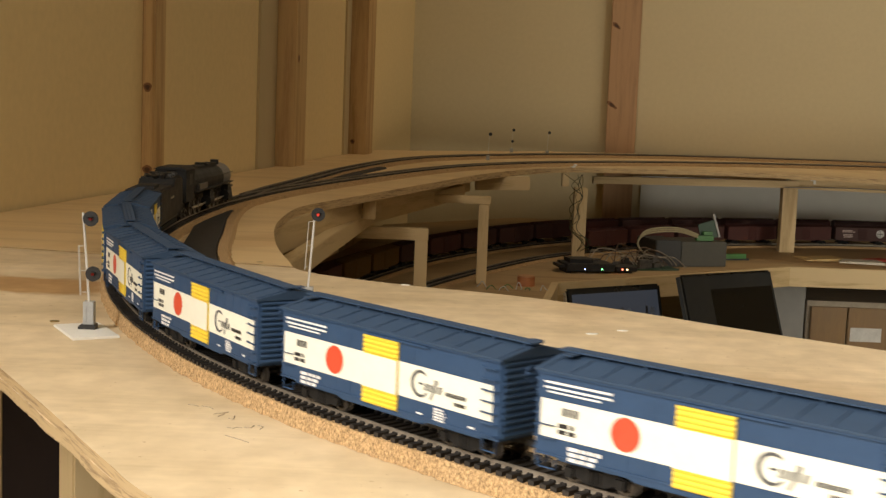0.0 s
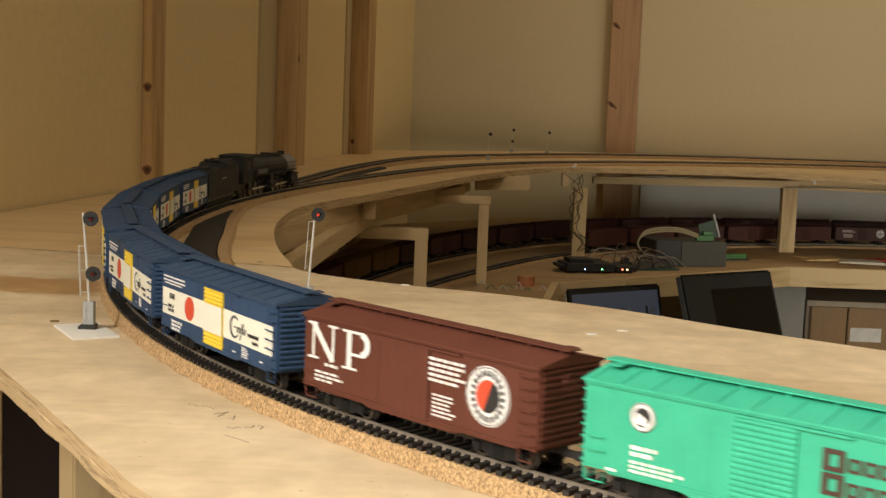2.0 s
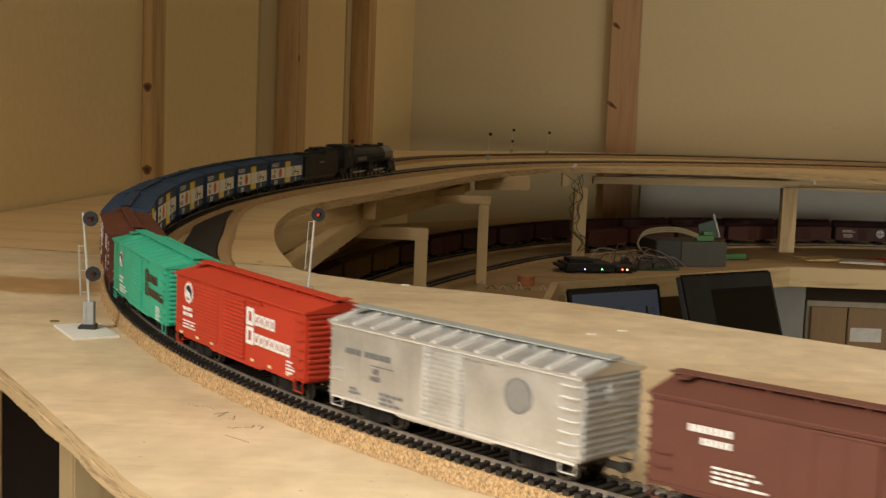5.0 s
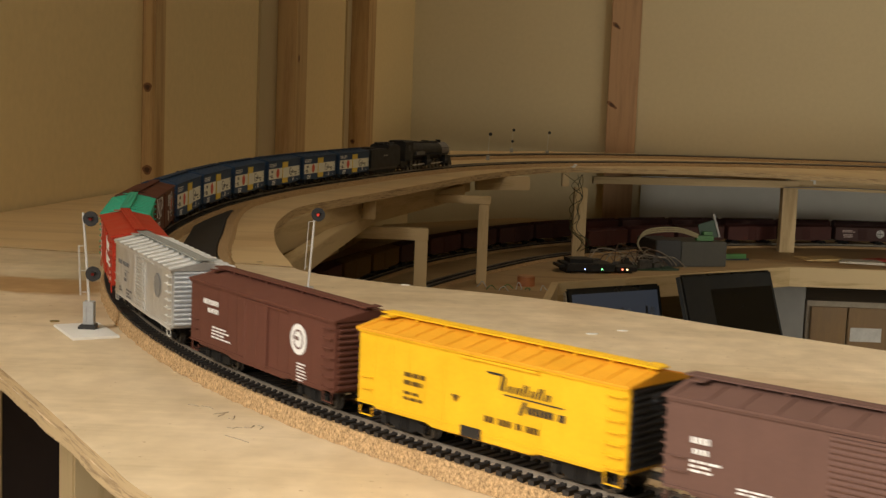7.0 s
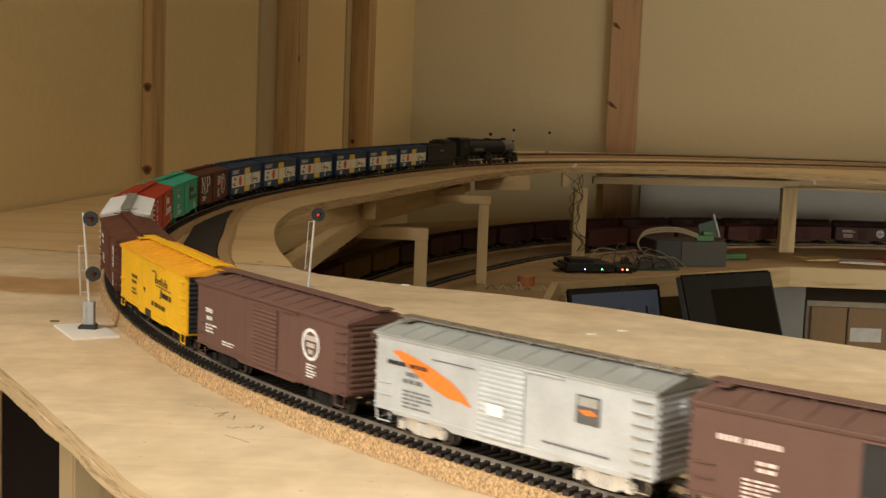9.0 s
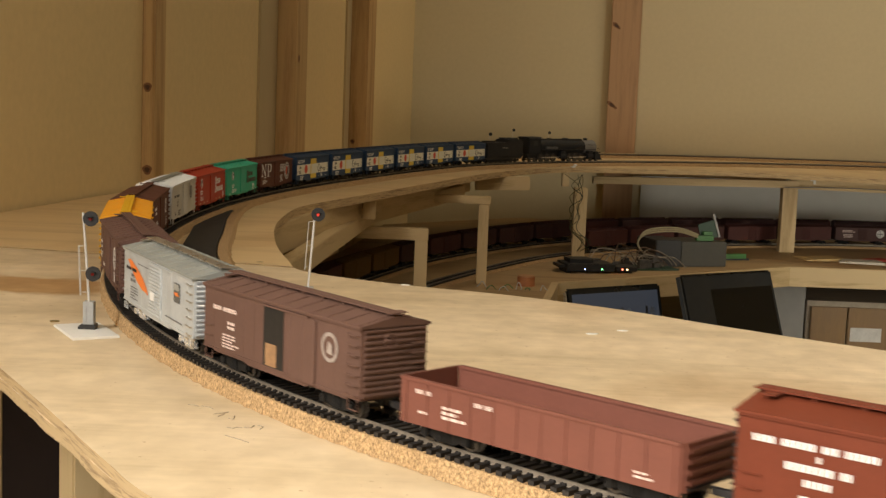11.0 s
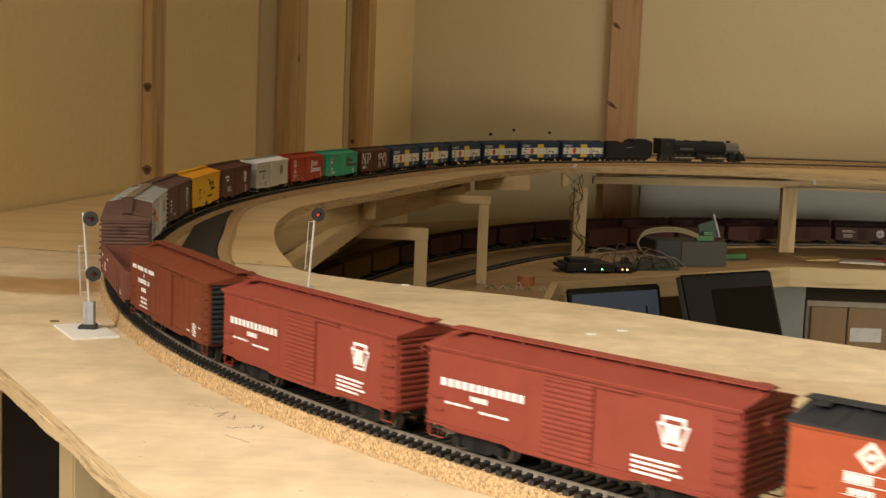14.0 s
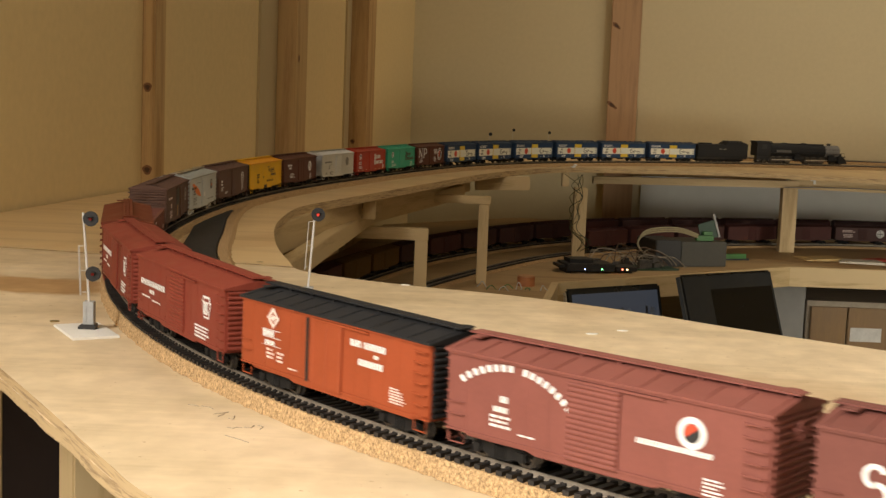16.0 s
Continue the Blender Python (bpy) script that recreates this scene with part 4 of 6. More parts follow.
def southern_car():
    car = boxcar("boxcar", "dark brown boxcar with a round white seal", BROWN, ribs=0, door_kind="plain")
    both(car, "name", word_bars(0.09, 0.68, "MMMMMMMM", 0.075, 0.12) + word_bars(0.12, 0.56, "MMMMMM", 0.07, 0.12), WHITE, 0.0004)
    both(car, "stencil", small_print(0.15, 0.34, 4, 0.13, 0.025, 0.05, 16) + small_print(0.74, 0.26, 6, 0.07, 0.02, 0.045, 17), WHITE, 0.0004)
    both(car, "seal", [disc(0.745, 0.60, 0.0070)], WHITE, 0.0003)
    both(car, "seal_ring", [disc(0.745, 0.60, 0.0045, 26) + list(reversed(disc(0.745, 0.60, 0.0037, 26)))], BROWN, 0.0005)
    both(car, "seal_bars", small_print(0.722, 0.585, 1, 0.05, 0.05, 0.05, 18), BROWN, 0.0005)
    return car


def yellow_reefer():
    car = boxcar("refrigerator_car", "yellow refrigerator car with black lettering and black ends", YELLOW, YELROOF, ends=BLACKP, door_kind="none", walk_paint=YELLOW, ribs=14)
    sw = [rect(0.475, 0.535, 0.800, 0.825), [(0.535, 0.585), (0.760, 0.585), (0.765, 0.600), (0.540, 0.600)]]
    for i in range(7):
        u, hh = 0.520 + 0.028 * i, (0.17, 0.08, 0.08, 0.13, 0.08, 0.13, 0.08)[i]
        sw += [[(u, 0.63), (u + 0.006, 0.63), (u + 0.014, 0.63 + hh), (u + 0.008, 0.63 + hh)], [(u + 0.013, 0.63), (u + 0.018, 0.63), (u + 0.026, 0.63 + hh), (u + 0.021, 0.63 + hh)]]
    sw += word_bars(0.625, 0.435, "MMMMMMM MM", 0.085, 0.3, 0.15) + [[(0.595, 0.40), (0.605, 0.40), (0.625, 0.56), (0.612, 0.56)]]
    both(car, "script", sw, BLACKINK, 0.0004)
    both(car, "lettering", word_bars(0.47, 0.22, "MMM MMMM MM MMMM", 0.075, 0.3) + small_print(0.17, 0.52, 1, 0.09, 0.055, 0.07, 19) + small_print(0.17, 0.42, 1, 0.07, 0.055, 0.07, 20) + small_print(0.17, 0.30, 2, 0.09, 0.035, 0.07, 21) + [[(0.345, 0.45), (0.375, 0.45), (0.36, 0.36)]], mat("brown_lettering", (0.11, 0.06, 0.01), 0.5), 0.0004)
    both(car, "step_plate", [rect(0.385, 0.46, -0.02, 0.11)], DARK, 0.0006)
    return car


def ring_emblem_car():
    car = boxcar("boxcar", "faded dull brown boxcar with a white ring emblem", TAUPE)
    both(car, "ring", [disc(0.755, 0.58, 0.0072, 36) + list(reversed(disc(0.755, 0.58, 0.0058, 36)))], WHITE, 0.0004)
    both(car, "ring_words", [rect(0.72, 0.79, 0.63, 0.70), rect(0.728, 0.782, 0.54, 0.60), rect(0.74, 0.77, 0.45, 0.51)], mat("dim_lettering", (0.50, 0.45, 0.40), 0.6), 0.0004)
    both(car, "stencil", word_bars(0.06, 0.56, "MMMM", 0.065) + word_bars(0.065, 0.45, "MMMM", 0.055) + small_print(0.06, 0.36, 3, 0.07, 0.025, 0.05, 22) + small_print(0.17, 0.18, 2, 0.08, 0.02, 0.04, 23) + small_print(0.73, 0.29, 5, 0.07, 0.02, 0.04, 24), WHITE, 0.0004)
    return car


def feather_car():
    car = boxcar("boxcar", "silver boxcar with an orange feather across its side", SILVER, SILROOF, ends=MATS["silver_ends"], walk_paint=STEEL, rung_paint=STEEL, truck=mat("chrome", (0.80, 0.82, 0.84), 0.18, metal=0.75, var=0.1, scale=200))
    f = [(0.060, 0.80), (0.085, 0.83), (0.13, 0.79), (0.20, 0.70), (0.27, 0.58), (0.315, 0.46), (0.345, 0.33), (0.30, 0.37), (0.26, 0.38), (0.20, 0.46), (0.15, 0.56), (0.11, 0.66)]
    both(car, "feather", [list(reversed(f))], ORANGE, 0.0003)
    both(car, "name", word_bars(0.045, 0.635, "MMMMMMM MMMMMMM", 0.055, 0.18), BLACKINK, 0.0005)
    g = MATS["grey_lettering"]
    both(car, "stencil", small_print(0.11, 0.53, 1, 0.06, 0.05, 0.06, 25) + small_print(0.10, 0.44, 1, 0.08, 0.05, 0.07, 26) + small_print(0.10, 0.33, 5, 0.11, 0.022, 0.05, 27) + [rect(0.20, 0.35, 0.80, 0.815), rect(0.60, 0.84, 0.16, 0.185)], g, 0.0004)
    both(car, "placard", [rect(0.405, 0.465, 0.32, 0.46)], WHITE, 0.0016)
    both(car, "panel", [rect(0.715, 0.80, 0.48, 0.80)], mat("panel_grey", (0.10, 0.10, 0.095), 0.5), 0.0003)
    both(car, "panel_band", [rect(0.722, 0.793, 0.68, 0.78)], mat("panel_light", (0.35, 0.34, 0.30), 0.5), 0.0005)
    both(car, "panel_feather", [[(0.722, 0.63), (0.75, 0.58), (0.795, 0.60), (0.77, 0.65)]], ORANGE, 0.0005)
    return car


def open_door_car():
    car = boxcar("boxcar", "dull brown boxcar with its side door half open", TAUPE2, is_open=True, door_kind="plain")
    both(car, "name", word_bars(0.06, 0.66, "MMMMM MMMMMMMM", 0.06, 0.2) + small_print(0.15, 0.48, 2, 0.07, 0.04, 0.07, 28) + small_print(0.12, 0.30, 5, 0.10, 0.022, 0.045, 29), PINK, 0.0004)
    both(car, "emblem_ring", [disc(0.80, 0.62, 0.0066, 30) + list(reversed(disc(0.80, 0.62, 0.0050, 30)))], mat("dim_ring", (0.36, 0.30, 0.26), 0.6), 0.0004)
    both(car, "emblem_shape", [[(0.78, 0.54), (0.82, 0.52), (0.812, 0.66), (0.792, 0.70)]], MATS["dim_ring"], 0.0004)
    return car


def gondola():
    car = empty("gondola", Matrix(), "open oxide-brown gondola car with low sides, empty", "model freight car", "cars of the train")
    top = 0.0275
    h = CL / 2 - 0.003
    for s in (-1, 1):
        b = Build()
        b.box(-h, h, min(s * HW, s * (HW - 0.0012)), max(s * HW, s * (HW - 0.0012)), 0.0100, top)
        b.box(-h, h, min(s * (HW + 0.0006), s * (HW - 0.0018)), max(s * (HW + 0.0006), s * (HW - 0.0018)), top, top + 0.0012)
        for i in range(12):
            x = -h + 0.003 + i * (2 * h - 0.006) / 11
            b.box(x - 0.0006, x + 0.0006, min(s * HW, s * (HW + 0.0004)), max(s * HW, s * (HW + 0.0004)), 0.0105, top)
        part("side_wall", b, GOND, car)
        e = Build().box(0, 0.0012, -HW + 0.0013, HW - 0.0013, 0.0112, top + 0.001)
        for i in range(4):
            z = 0.0135 + i * 0.0038
            e.box(0.0012, 0.0021, -HW + 0.003, HW - 0.003, z, z + 0.0016)
        part("end_wall", e, GOND, car, m=pose(s * h, 0, 0, 0, 0, 0 if s > 0 else 180))
    part("floor_plate", Build().box(-h, h, -HW + 0.001, HW - 0.001, 0.0118, 0.0130), GOND, car)
    running_gear(car)
    both(car, "stencil", word_bars(0.07, 0.36, "MMM MM", 0.05, 0.2) + word_bars(0.27, 0.36, "MMM MMM", 0.05, 0.2) + small_print(0.16, 0.24, 3, 0.08, 0.035, 0.06, 30) + small_print(0.08, 0.12, 1, 0.05, 0.03, 0.05, 31) + small_print(0.82, 0.10, 2, 0.08, 0.025, 0.05, 32), PINK, 0.0008)
    return car


def fruit_car():
    car = boxcar("boxcar", "warm red-brown boxcar with black ends and white lettering", FRUIT, ribs=0, ends=BLACKP, door_kind="plain")
    both(car, "name", word_bars(0.035, 0.73, "MMMM MMMMMM MMM MMMMMM", 0.07, 0.15) + word_bars(0.17, 0.625, "M", 0.06) + word_bars(0.105, 0.51, "MMMMMMMM MM", 0.075, 0.15) + word_bars(0.145, 0.37, "MMMMM", 0.07, 0.15), WHITE, 0.0004)
    both(car, "stencil", small_print(0.14, 0.24, 2, 0.09, 0.035, 0.07, 33) + small_print(0.13, 0.10, 1, 0.12, 0.025, 0.05, 34) + small_print(0.80, 0.26, 6, 0.05, 0.02, 0.035, 35) + small_print(0.88, 0.24, 1, 0.03, 0.025, 0.04, 36) + small_print(0.73, 0.12, 1, 0.04, 0.025, 0.04, 37), WHITE, 0.0004)
    return car


def keystone_car():
    car = boxcar("boxcar", "oxide red boxcar with a white keystone emblem", OXIDE, ribs=0)
    both(car, "name", [rect(0.045 + 0.0225 * i, 0.045 + 0.0225 * i + 0.0145, 0.54, 0.635) for i in range(12)], WHITE, 0.0004)
    both(car, "stencil", word_bars(0.14, 0.42, "MMMMM", 0.065, 0.1) + small_print(0.06, 0.33, 1, 0.10, 0.028, 0.05, 38) + small_print(0.17, 0.30, 1, 0.14, 0.028, 0.05, 39) + small_print(0.66, 0.26, 4, 0.20, 0.028, 0.055, 40), WHITE, 0.0004)
    key = [(0.760, 0.44), (0.816, 0.44), (0.840, 0.70), (0.826, 0.70), (0.826, 0.78), (0.750, 0.78), (0.750, 0.70), (0.736, 0.70)]
    inn = [(0.766, 0.47), (0.810, 0.47), (0.830, 0.675), (0.816, 0.675), (0.816, 0.745), (0.760, 0.745), (0.760, 0.675), (0.746, 0.675)]
    both(car, "keystone", [key], WHITE, 0.0003)
    both(car, "keystone_field", [inn], OXIDE, 0.0005)
    both(car, "keystone_sign", [rect(0.763, 0.783, 0.50, 0.70), rect(0.790, 0.810, 0.50, 0.70), rect(0.770, 0.808, 0.57, 0.66)], WHITE, 0.0007)
    return car


def rust_car():
    car = boxcar("boxcar", "rust orange boxcar with a black roof and black ends", RUST, BLACKP, BLACKP, door_kind="plain")
    d0, d1 = 0.0050, 0.0030
    both(car, "diamond", [disc(0.165, 0.79, d0, 5) + list(reversed(disc(0.165, 0.79, d1, 5)))], PINK, 0.0004)
    both(car, "diamond_core", [[(0.150, 0.775), (0.168, 0.745), (0.180, 0.805), (0.162, 0.835)]], PINK, 0.0004)
    both(car, "name", word_bars(0.115, 0.520, "MMMM", 0.085, 0.2) + [rect(0.112, 0.205, 0.505, 0.512), rect(0.112, 0.205, 0.612, 0.619)] + word_bars(0.125, 0.405, "MMMMM", 0.06, 0.2) + [rect(0.112, 0.205, 0.390, 0.397)], WHITE, 0.0004)
    both(car, "second_name", word_bars(0.575, 0.72, "MMMM MMMMMMMM", 0.085, 0.12) + word_bars(0.70, 0.62, "MMM", 0.05, 0.1) + word_bars(0.62, 0.49, "MMMMMMMMM", 0.085, 0.12), WHITE, 0.0004)
    both(car, "stencil", small_print(0.135, 0.32, 3, 0.04, 0.03, 0.055, 41) + small_print(0.19, 0.30, 3, 0.04, 0.03, 0.055, 42) + small_print(0.79, 0.31, 6, 0.09, 0.02, 0.035, 43) + small_print(0.25, 0.14, 1, 0.06, 0.02, 0.05, 44), PINK, 0.0004)
    both(car, "door_slot", [rect(0.338, 0.352, 0.05, 0.93)], DARK, 0.0003)
    return car


def arch_name_car():
    car = boxcar("boxcar", "rose brown boxcar with an arched white name and round emblem", ROSE)
    words = []
    for i in range(17):
        if i == 8:
            continue
        a = math.radians(128 - i * 5.2)
        cx, cy, r = 0.20, -0.15, 0.0335
        c, s = math.cos(a), math.sin(a)
        words.append([(cx + (q * c - w * s) / CL, cy + (q * s + w * c) / (EAVE - SILL)) for q, w in ((r, -0.0009), (r + 0.0026, -0.0009), (r + 0.0026, 0.0009), (r, 0.0009))])
    both(car, "name", words, WHITE, 0.0004)
    both(car, "stencil", word_bars(0.165, 0.50, "MM", 0.075) + word_bars(0.145, 0.38, "MMMM", 0.065) + small_print(0.135, 0.31, 3, 0.09, 0.03, 0.055, 45) + small_print(0.225, 0.16, 1, 0.05, 0.02, 0.05, 46) + small_print(0.80, 0.20, 5, 0.08, 0.02, 0.04, 47), WHITE, 0.0004)
    both(car, "slogan", word_bars(0.585, 0.42, "MMMMMMMMMMMMMMMMMMMMMMM", 0.06, 0.05, 0.4), WHITE, 0.0004)
    both(car, "emblem_ring", [disc(0.755, 0.65, 0.0056)], WHITE, 0.0003)
    both(car, "emblem_field", [disc(0.755, 0.65, 0.0034)], BLACKINK, 0.0005)
    both(car, "emblem_red", [disc(0.755, 0.655, 0.0030, 16, 0.6, 0.6 + math.pi)], REDINK, 0.0007)
    return car


def last_car():
    car = boxcar("boxcar", "brown boxcar with a very large white initial", paint("umber_car", (0.150, 0.052, 0.040), 0.55))
    s = [disc(0.115, 0.62, 0.0040, 14, 0.4, 4.6) + list(reversed(disc(0.115, 0.62, 0.0024, 14, 0.4, 4.6))), disc(0.12, 0.44, 0.0044, 14, -2.6, 1.7) + list(reversed(disc(0.12, 0.44, 0.0026, 14, -2.6, 1.7)))]
    both(car, "initials", s + [rect(0.19, 0.22, 0.34, 0.72), rect(0.22, 0.27, 0.64, 0.72)], WHITE, 0.0004)
    return car


def tender():
    t = empty("tender", Matrix(), "long black steam locomotive tender", "model tender", "cars of the train")
    b = Build().prism([(-0.076, 0.0125), (0.074, 0.0125), (0.074, 0.046), (0.060, 0.050), (0.012, 0.050), (0.006, 0.044), (-0.076, 0.044)], 0.034, Matrix.Translation((0, -0.017, 0)))
    part("body", b.mesh("body", bevel=0.0015), BLACKP, t)
    c = Build()
    for i in range(60):
        x, y = random.uniform(0.012, 0.058), random.uniform(-0.013, 0.013)
        c.box(-0.002, 0.002, -0.002, 0.002, -0.0015, 0.0015, pose(x, y, 0.0505, random.uniform(0, 90), random.uniform(0, 90), random.uniform(0, 90)))
    part("coal", c, mat("coal", (0.01, 0.01, 0.01), 0.4, var=0.4, scale=300), t)
    part("hatch", Build().box(-0.06, -0.03, -0.008, 0.008, 0.044, 0.047), BLACKP, t)
    for side in (1, -1):
        part("lettering", flat(word_bars(0.36, 0.62, "MMMMMM MMMMMMM", 0.06, 0.25), 0.0001), mat("dull_lettering", (0.35, 0.31, 0.24), 0.6), t, m=side_pose(side))
    part("frame", Build().box(-0.075, 0.074, -0.012, 0.012, 0.008, 0.0125), DARK, t)
    for i in range(7):
        x = -0.062 + i * 0.0195
        w = part("wheelset", shared("wheelset", wheelset_mesh), WHEEL, t, m=pose(x, 0, 0.0048))
        WHEELS.append((w, 0.0048, Vector((x, 0, 0.0048))))
    for s in (-1, 1):
        part("truck_frame", Build().box(-0.068, 0.063, s * 0.0122 - 0.0007, s * 0.0122 + 0.0007, 0.0035, 0.0075), TRUCK, t)
    return t


def locomotive():
    t = empty("steam_locomotive", Matrix(), "large black articulated steam locomotive with a grey smokebox", "model locomotive", "cars of the train")
    zc, r = 0.034, 0.0152
    part("boiler", Build().tube([(-0.085, 0, zc), (-0.05, 0, zc), (0.04, 0, zc - 0.001), (0.072, 0, zc - 0.001)], [r + 0.001, r + 0.001, r, r], 20).mesh("boiler", smooth=False), BLACKP, t)
    part("smokebox", Build().tube([(0.072, 0, zc - 0.001), (0.113, 0, zc - 0.001), (0.115, 0, zc - 0.001)], [r, r, r * 0.85], 20), mat("graphite_smokebox", (0.20, 0.19, 0.18), 0.5, metal=0.3), t, "grey graphite smokebox")
    part("boiler_top", Build().box(-0.08, 0.07, -0.006, 0.006, zc + r - 0.002, zc + r + 0.0015).tube([(0.015, 0, zc + r), (0.015, 0, zc + r + 0.0035)], 0.007, 12).tube([(-0.04, 0, zc + r), (-0.04, 0, zc + r + 0.003)], 0.006, 12), BLACKP, t)
    part("stack", Build().tube([(0.088, 0, zc + r - 0.003), (0.088, 0, zc + r + 0.0035)], 0.005, 12), BLACKP, t)
    cab = Build().prism([(-0.126, 0.018), (-0.086, 0.018), (-0.086, 0.052), (-0.126, 0.052)], 0.033, Matrix.Translation((0, -0.0165, 0)))
    part("cab", cab.mesh("cab", bevel=0.001), BLACKP, t)
    part("cab_roof", Build().prism([(-0.0175, 0.052), (0.0175, 0.052), (0.012, 0.055), (-0.012, 0.055)], 0.046, pose(-0.083, 0, 0, 0, 0, 90)), BLACKP, t)
    for s in (-1, 1):
        part("cab_window", Build().box(-0.112, -0.098, s * 0.0166 - 0.0002, s * 0.0166 + 0.0002, 0.036, 0.047), DARK, t)
        part("running_board", Build().box(-0.088, 0.105, s * 0.0165 - 0.0035, s * 0.0165 + 0.0035, 0.0265, 0.0275), BLACKP, t)
        part("side_tank", Build().box(-0.070, -0.030, s * 0.0165 - 0.002, s * 0.0165 + 0.002, 0.0280, 0.0340), mat("grey_tank", (0.12, 0.115, 0.11), 0.4, metal=0.4), t)
        for x in (0.088, -0.010):
            part("cylinder", Build().tube([(x - 0.010, s * 0.0145, 0.0125), (x + 0.010, s * 0.0145, 0.0125)], 0.0058, 12).box(x - 0.008, x + 0.008, s * 0.0145 - 0.004, s * 0.0145 + 0.004, 0.014, 0.024), BLACKP, t)
        for x0 in (0.020, -0.078):
            part("side_rod", Build().box(x0 - 0.003, x0 + 0.050, s * 0.0128 - 0.0005, s * 0.0128 + 0.0005, 0.0085, 0.0105).box(x0 + 0.024, x0 + 0.062, s * 0.0138 - 0.0005, s * 0.0138 + 0.0005, 0.0095, 0.0112), STEEL, t)
    part("frame", Build().box(-0.12, 0.125, -0.006, 0.006, 0.008, 0.02), DARK, t)
    part("pilot", Build().prism([(0.112, 0.003), (0.137, 0.003), (0.128, 0.018), (0.112, 0.020)], 0.026, Matrix.Translation((0, -0.013, 0))).box(0.110, 0.131, -0.014, 0.014, 0.019, 0.021), BLACKP, t)
    part("headlight", Build().tube([(0.118, 0, 0.024), (0.126, 0, 0.024)], 0.004, 12).box(0.112, 0.122, -0.012, 0.012, 0.021, 0.0225), BLACKP, t)
    part("handrail", Build().tube([(0.129, -0.011, 0.021), (0.129, -0.011, 0.029), (0.129, 0.011, 0.029), (0.129, 0.011, 0.021)], 0.0004, 5).tube([(-0.08, 0.0175, zc + 0.004), (0.11, 0.0175, zc + 0.004)], 0.0004, 5).tube([(-0.08, -0.0175, zc + 0.004), (0.11, -0.0175, zc + 0.004)], 0.0004, 5), BLACKP, t)
    big = shared("driver", lambda: wheelset_mesh(0.0090, 0.0083))
    for x in (0.022, 0.043, 0.064, -0.076, -0.055, -0.034):
        w = part("driver", big, WHEEL, t, m=pose(x, 0, 0.0090))
        WHEELS.append((w, 0.0090, Vector((x, 0, 0.0090))))
    for x in (0.100, 0.120, -0.098, -0.115):
        w = part("wheelset", shared("wheelset", wheelset_mesh), WHEEL, t, m=pose(x, 0, 0.0048))
        WHEELS.append((w, 0.0048, Vector((x, 0, 0.0048))))
    return t


# centre of each vehicle along the line at the end of the clip, and half its wheelbase
TRAIN = []


def make_train():
    TRAIN.append((locomotive(), 4.006, 0.085))   # vehicles stand on the rails
    TRAIN.append((tender(), 3.776, 0.050))
    fronts = (3.690, 3.533, 3.376, 3.2165, 3.0565, 2.900, 2.739, 2.579, 2.425, 2.268, 2.100, 1.9455, 1.791, 1.634, 1.481, 1.3195, 1.163, 1.007, 0.850, 0.6935, 0.545, 0.390)
    makers = [("eagle", eagle_car)] * 6 + [("np", brown_emblem_car), ("green", green_car), ("red", red_car), ("pale", white_silver_car), ("seal", southern_car), ("yellow", yellow_reefer), ("ring", ring_emblem_car),
                                       ("feather", feather_car), ("open", open_door_car), ("gondola", gondola), ("fruit", fruit_car), ("key", keystone_car), ("key", keystone_car), ("rust", rust_car), ("arch", arch_name_car), ("last", last_car)]
    first = {}
    for f, (key, make) in zip(fronts, makers):
        if key in first:
            ob = copy_thing(first[key], Matrix())
            for o in ob.children_recursive:
                if o.name.startswith("wheelset"):
                    WHEELS.append((o, 0.0048, Vector(o.matrix_basis.translation)))
        else:
            ob = first[key] = make()
        TRAIN.append((ob, f - CL / 2, 0.0465))


make_train()


WAY = (-2.4003, -2.2474, -2.1010, -1.9541, -1.8020, -1.6494, -1.4976, -1.3466, -1.1969, -1.0463, -0.8957, -0.7453, -0.5949, -0.4441, -0.2939, -0.1460, -0.0000)      # way short of the final place, second by second


def travelled(t):
    """Way of the train along the line at t seconds, against its place at the clip's end."""
    i = min(max(int(t), 0), 15)
    f = t - i
    a, b, c, d = WAY[max(i - 1, 0)], WAY[i], WAY[i + 1], WAY[min(i + 2, 16)]
    if i == 0:
        a = 2 * b - c
    if i == 15:
        d = 2 * c - b
    return 0.5 * (2 * b + (c - a) * f + (2 * a - 5 * b + 4 * c - d) * f * f + (3 * b - a - 3 * c + d) * f ** 3)


def motions():
    times = [i * 0.4 for i in range(41)]
    for ob, s0, half in TRAIN:
        rows = []
        for t in times:
            s = s0 + travelled(t)
            xa, ya, _ = on_line(MAIN, s + half)
            xb, yb, _ = on_line(MAIN, s - half)
            rows.append((t, pose((xa + xb) / 2, (ya + yb) / 2, ZR + (0.002 if half in (0.085, 0.050) else 0.0), 0, 0, math.degrees(math.atan2(ya - yb, xa - xb)))))
        walk(ob, rows)
    turning = [i / 30 for i in range(481)]
    for w, r, at in WHEELS:
        step = 1 if r < 0.007 else 2
        walk(w, [(t, Matrix.Translation(at) @ Matrix.Rotation(travelled(t) / r, 4, "Y")) for t in turning[::step]])


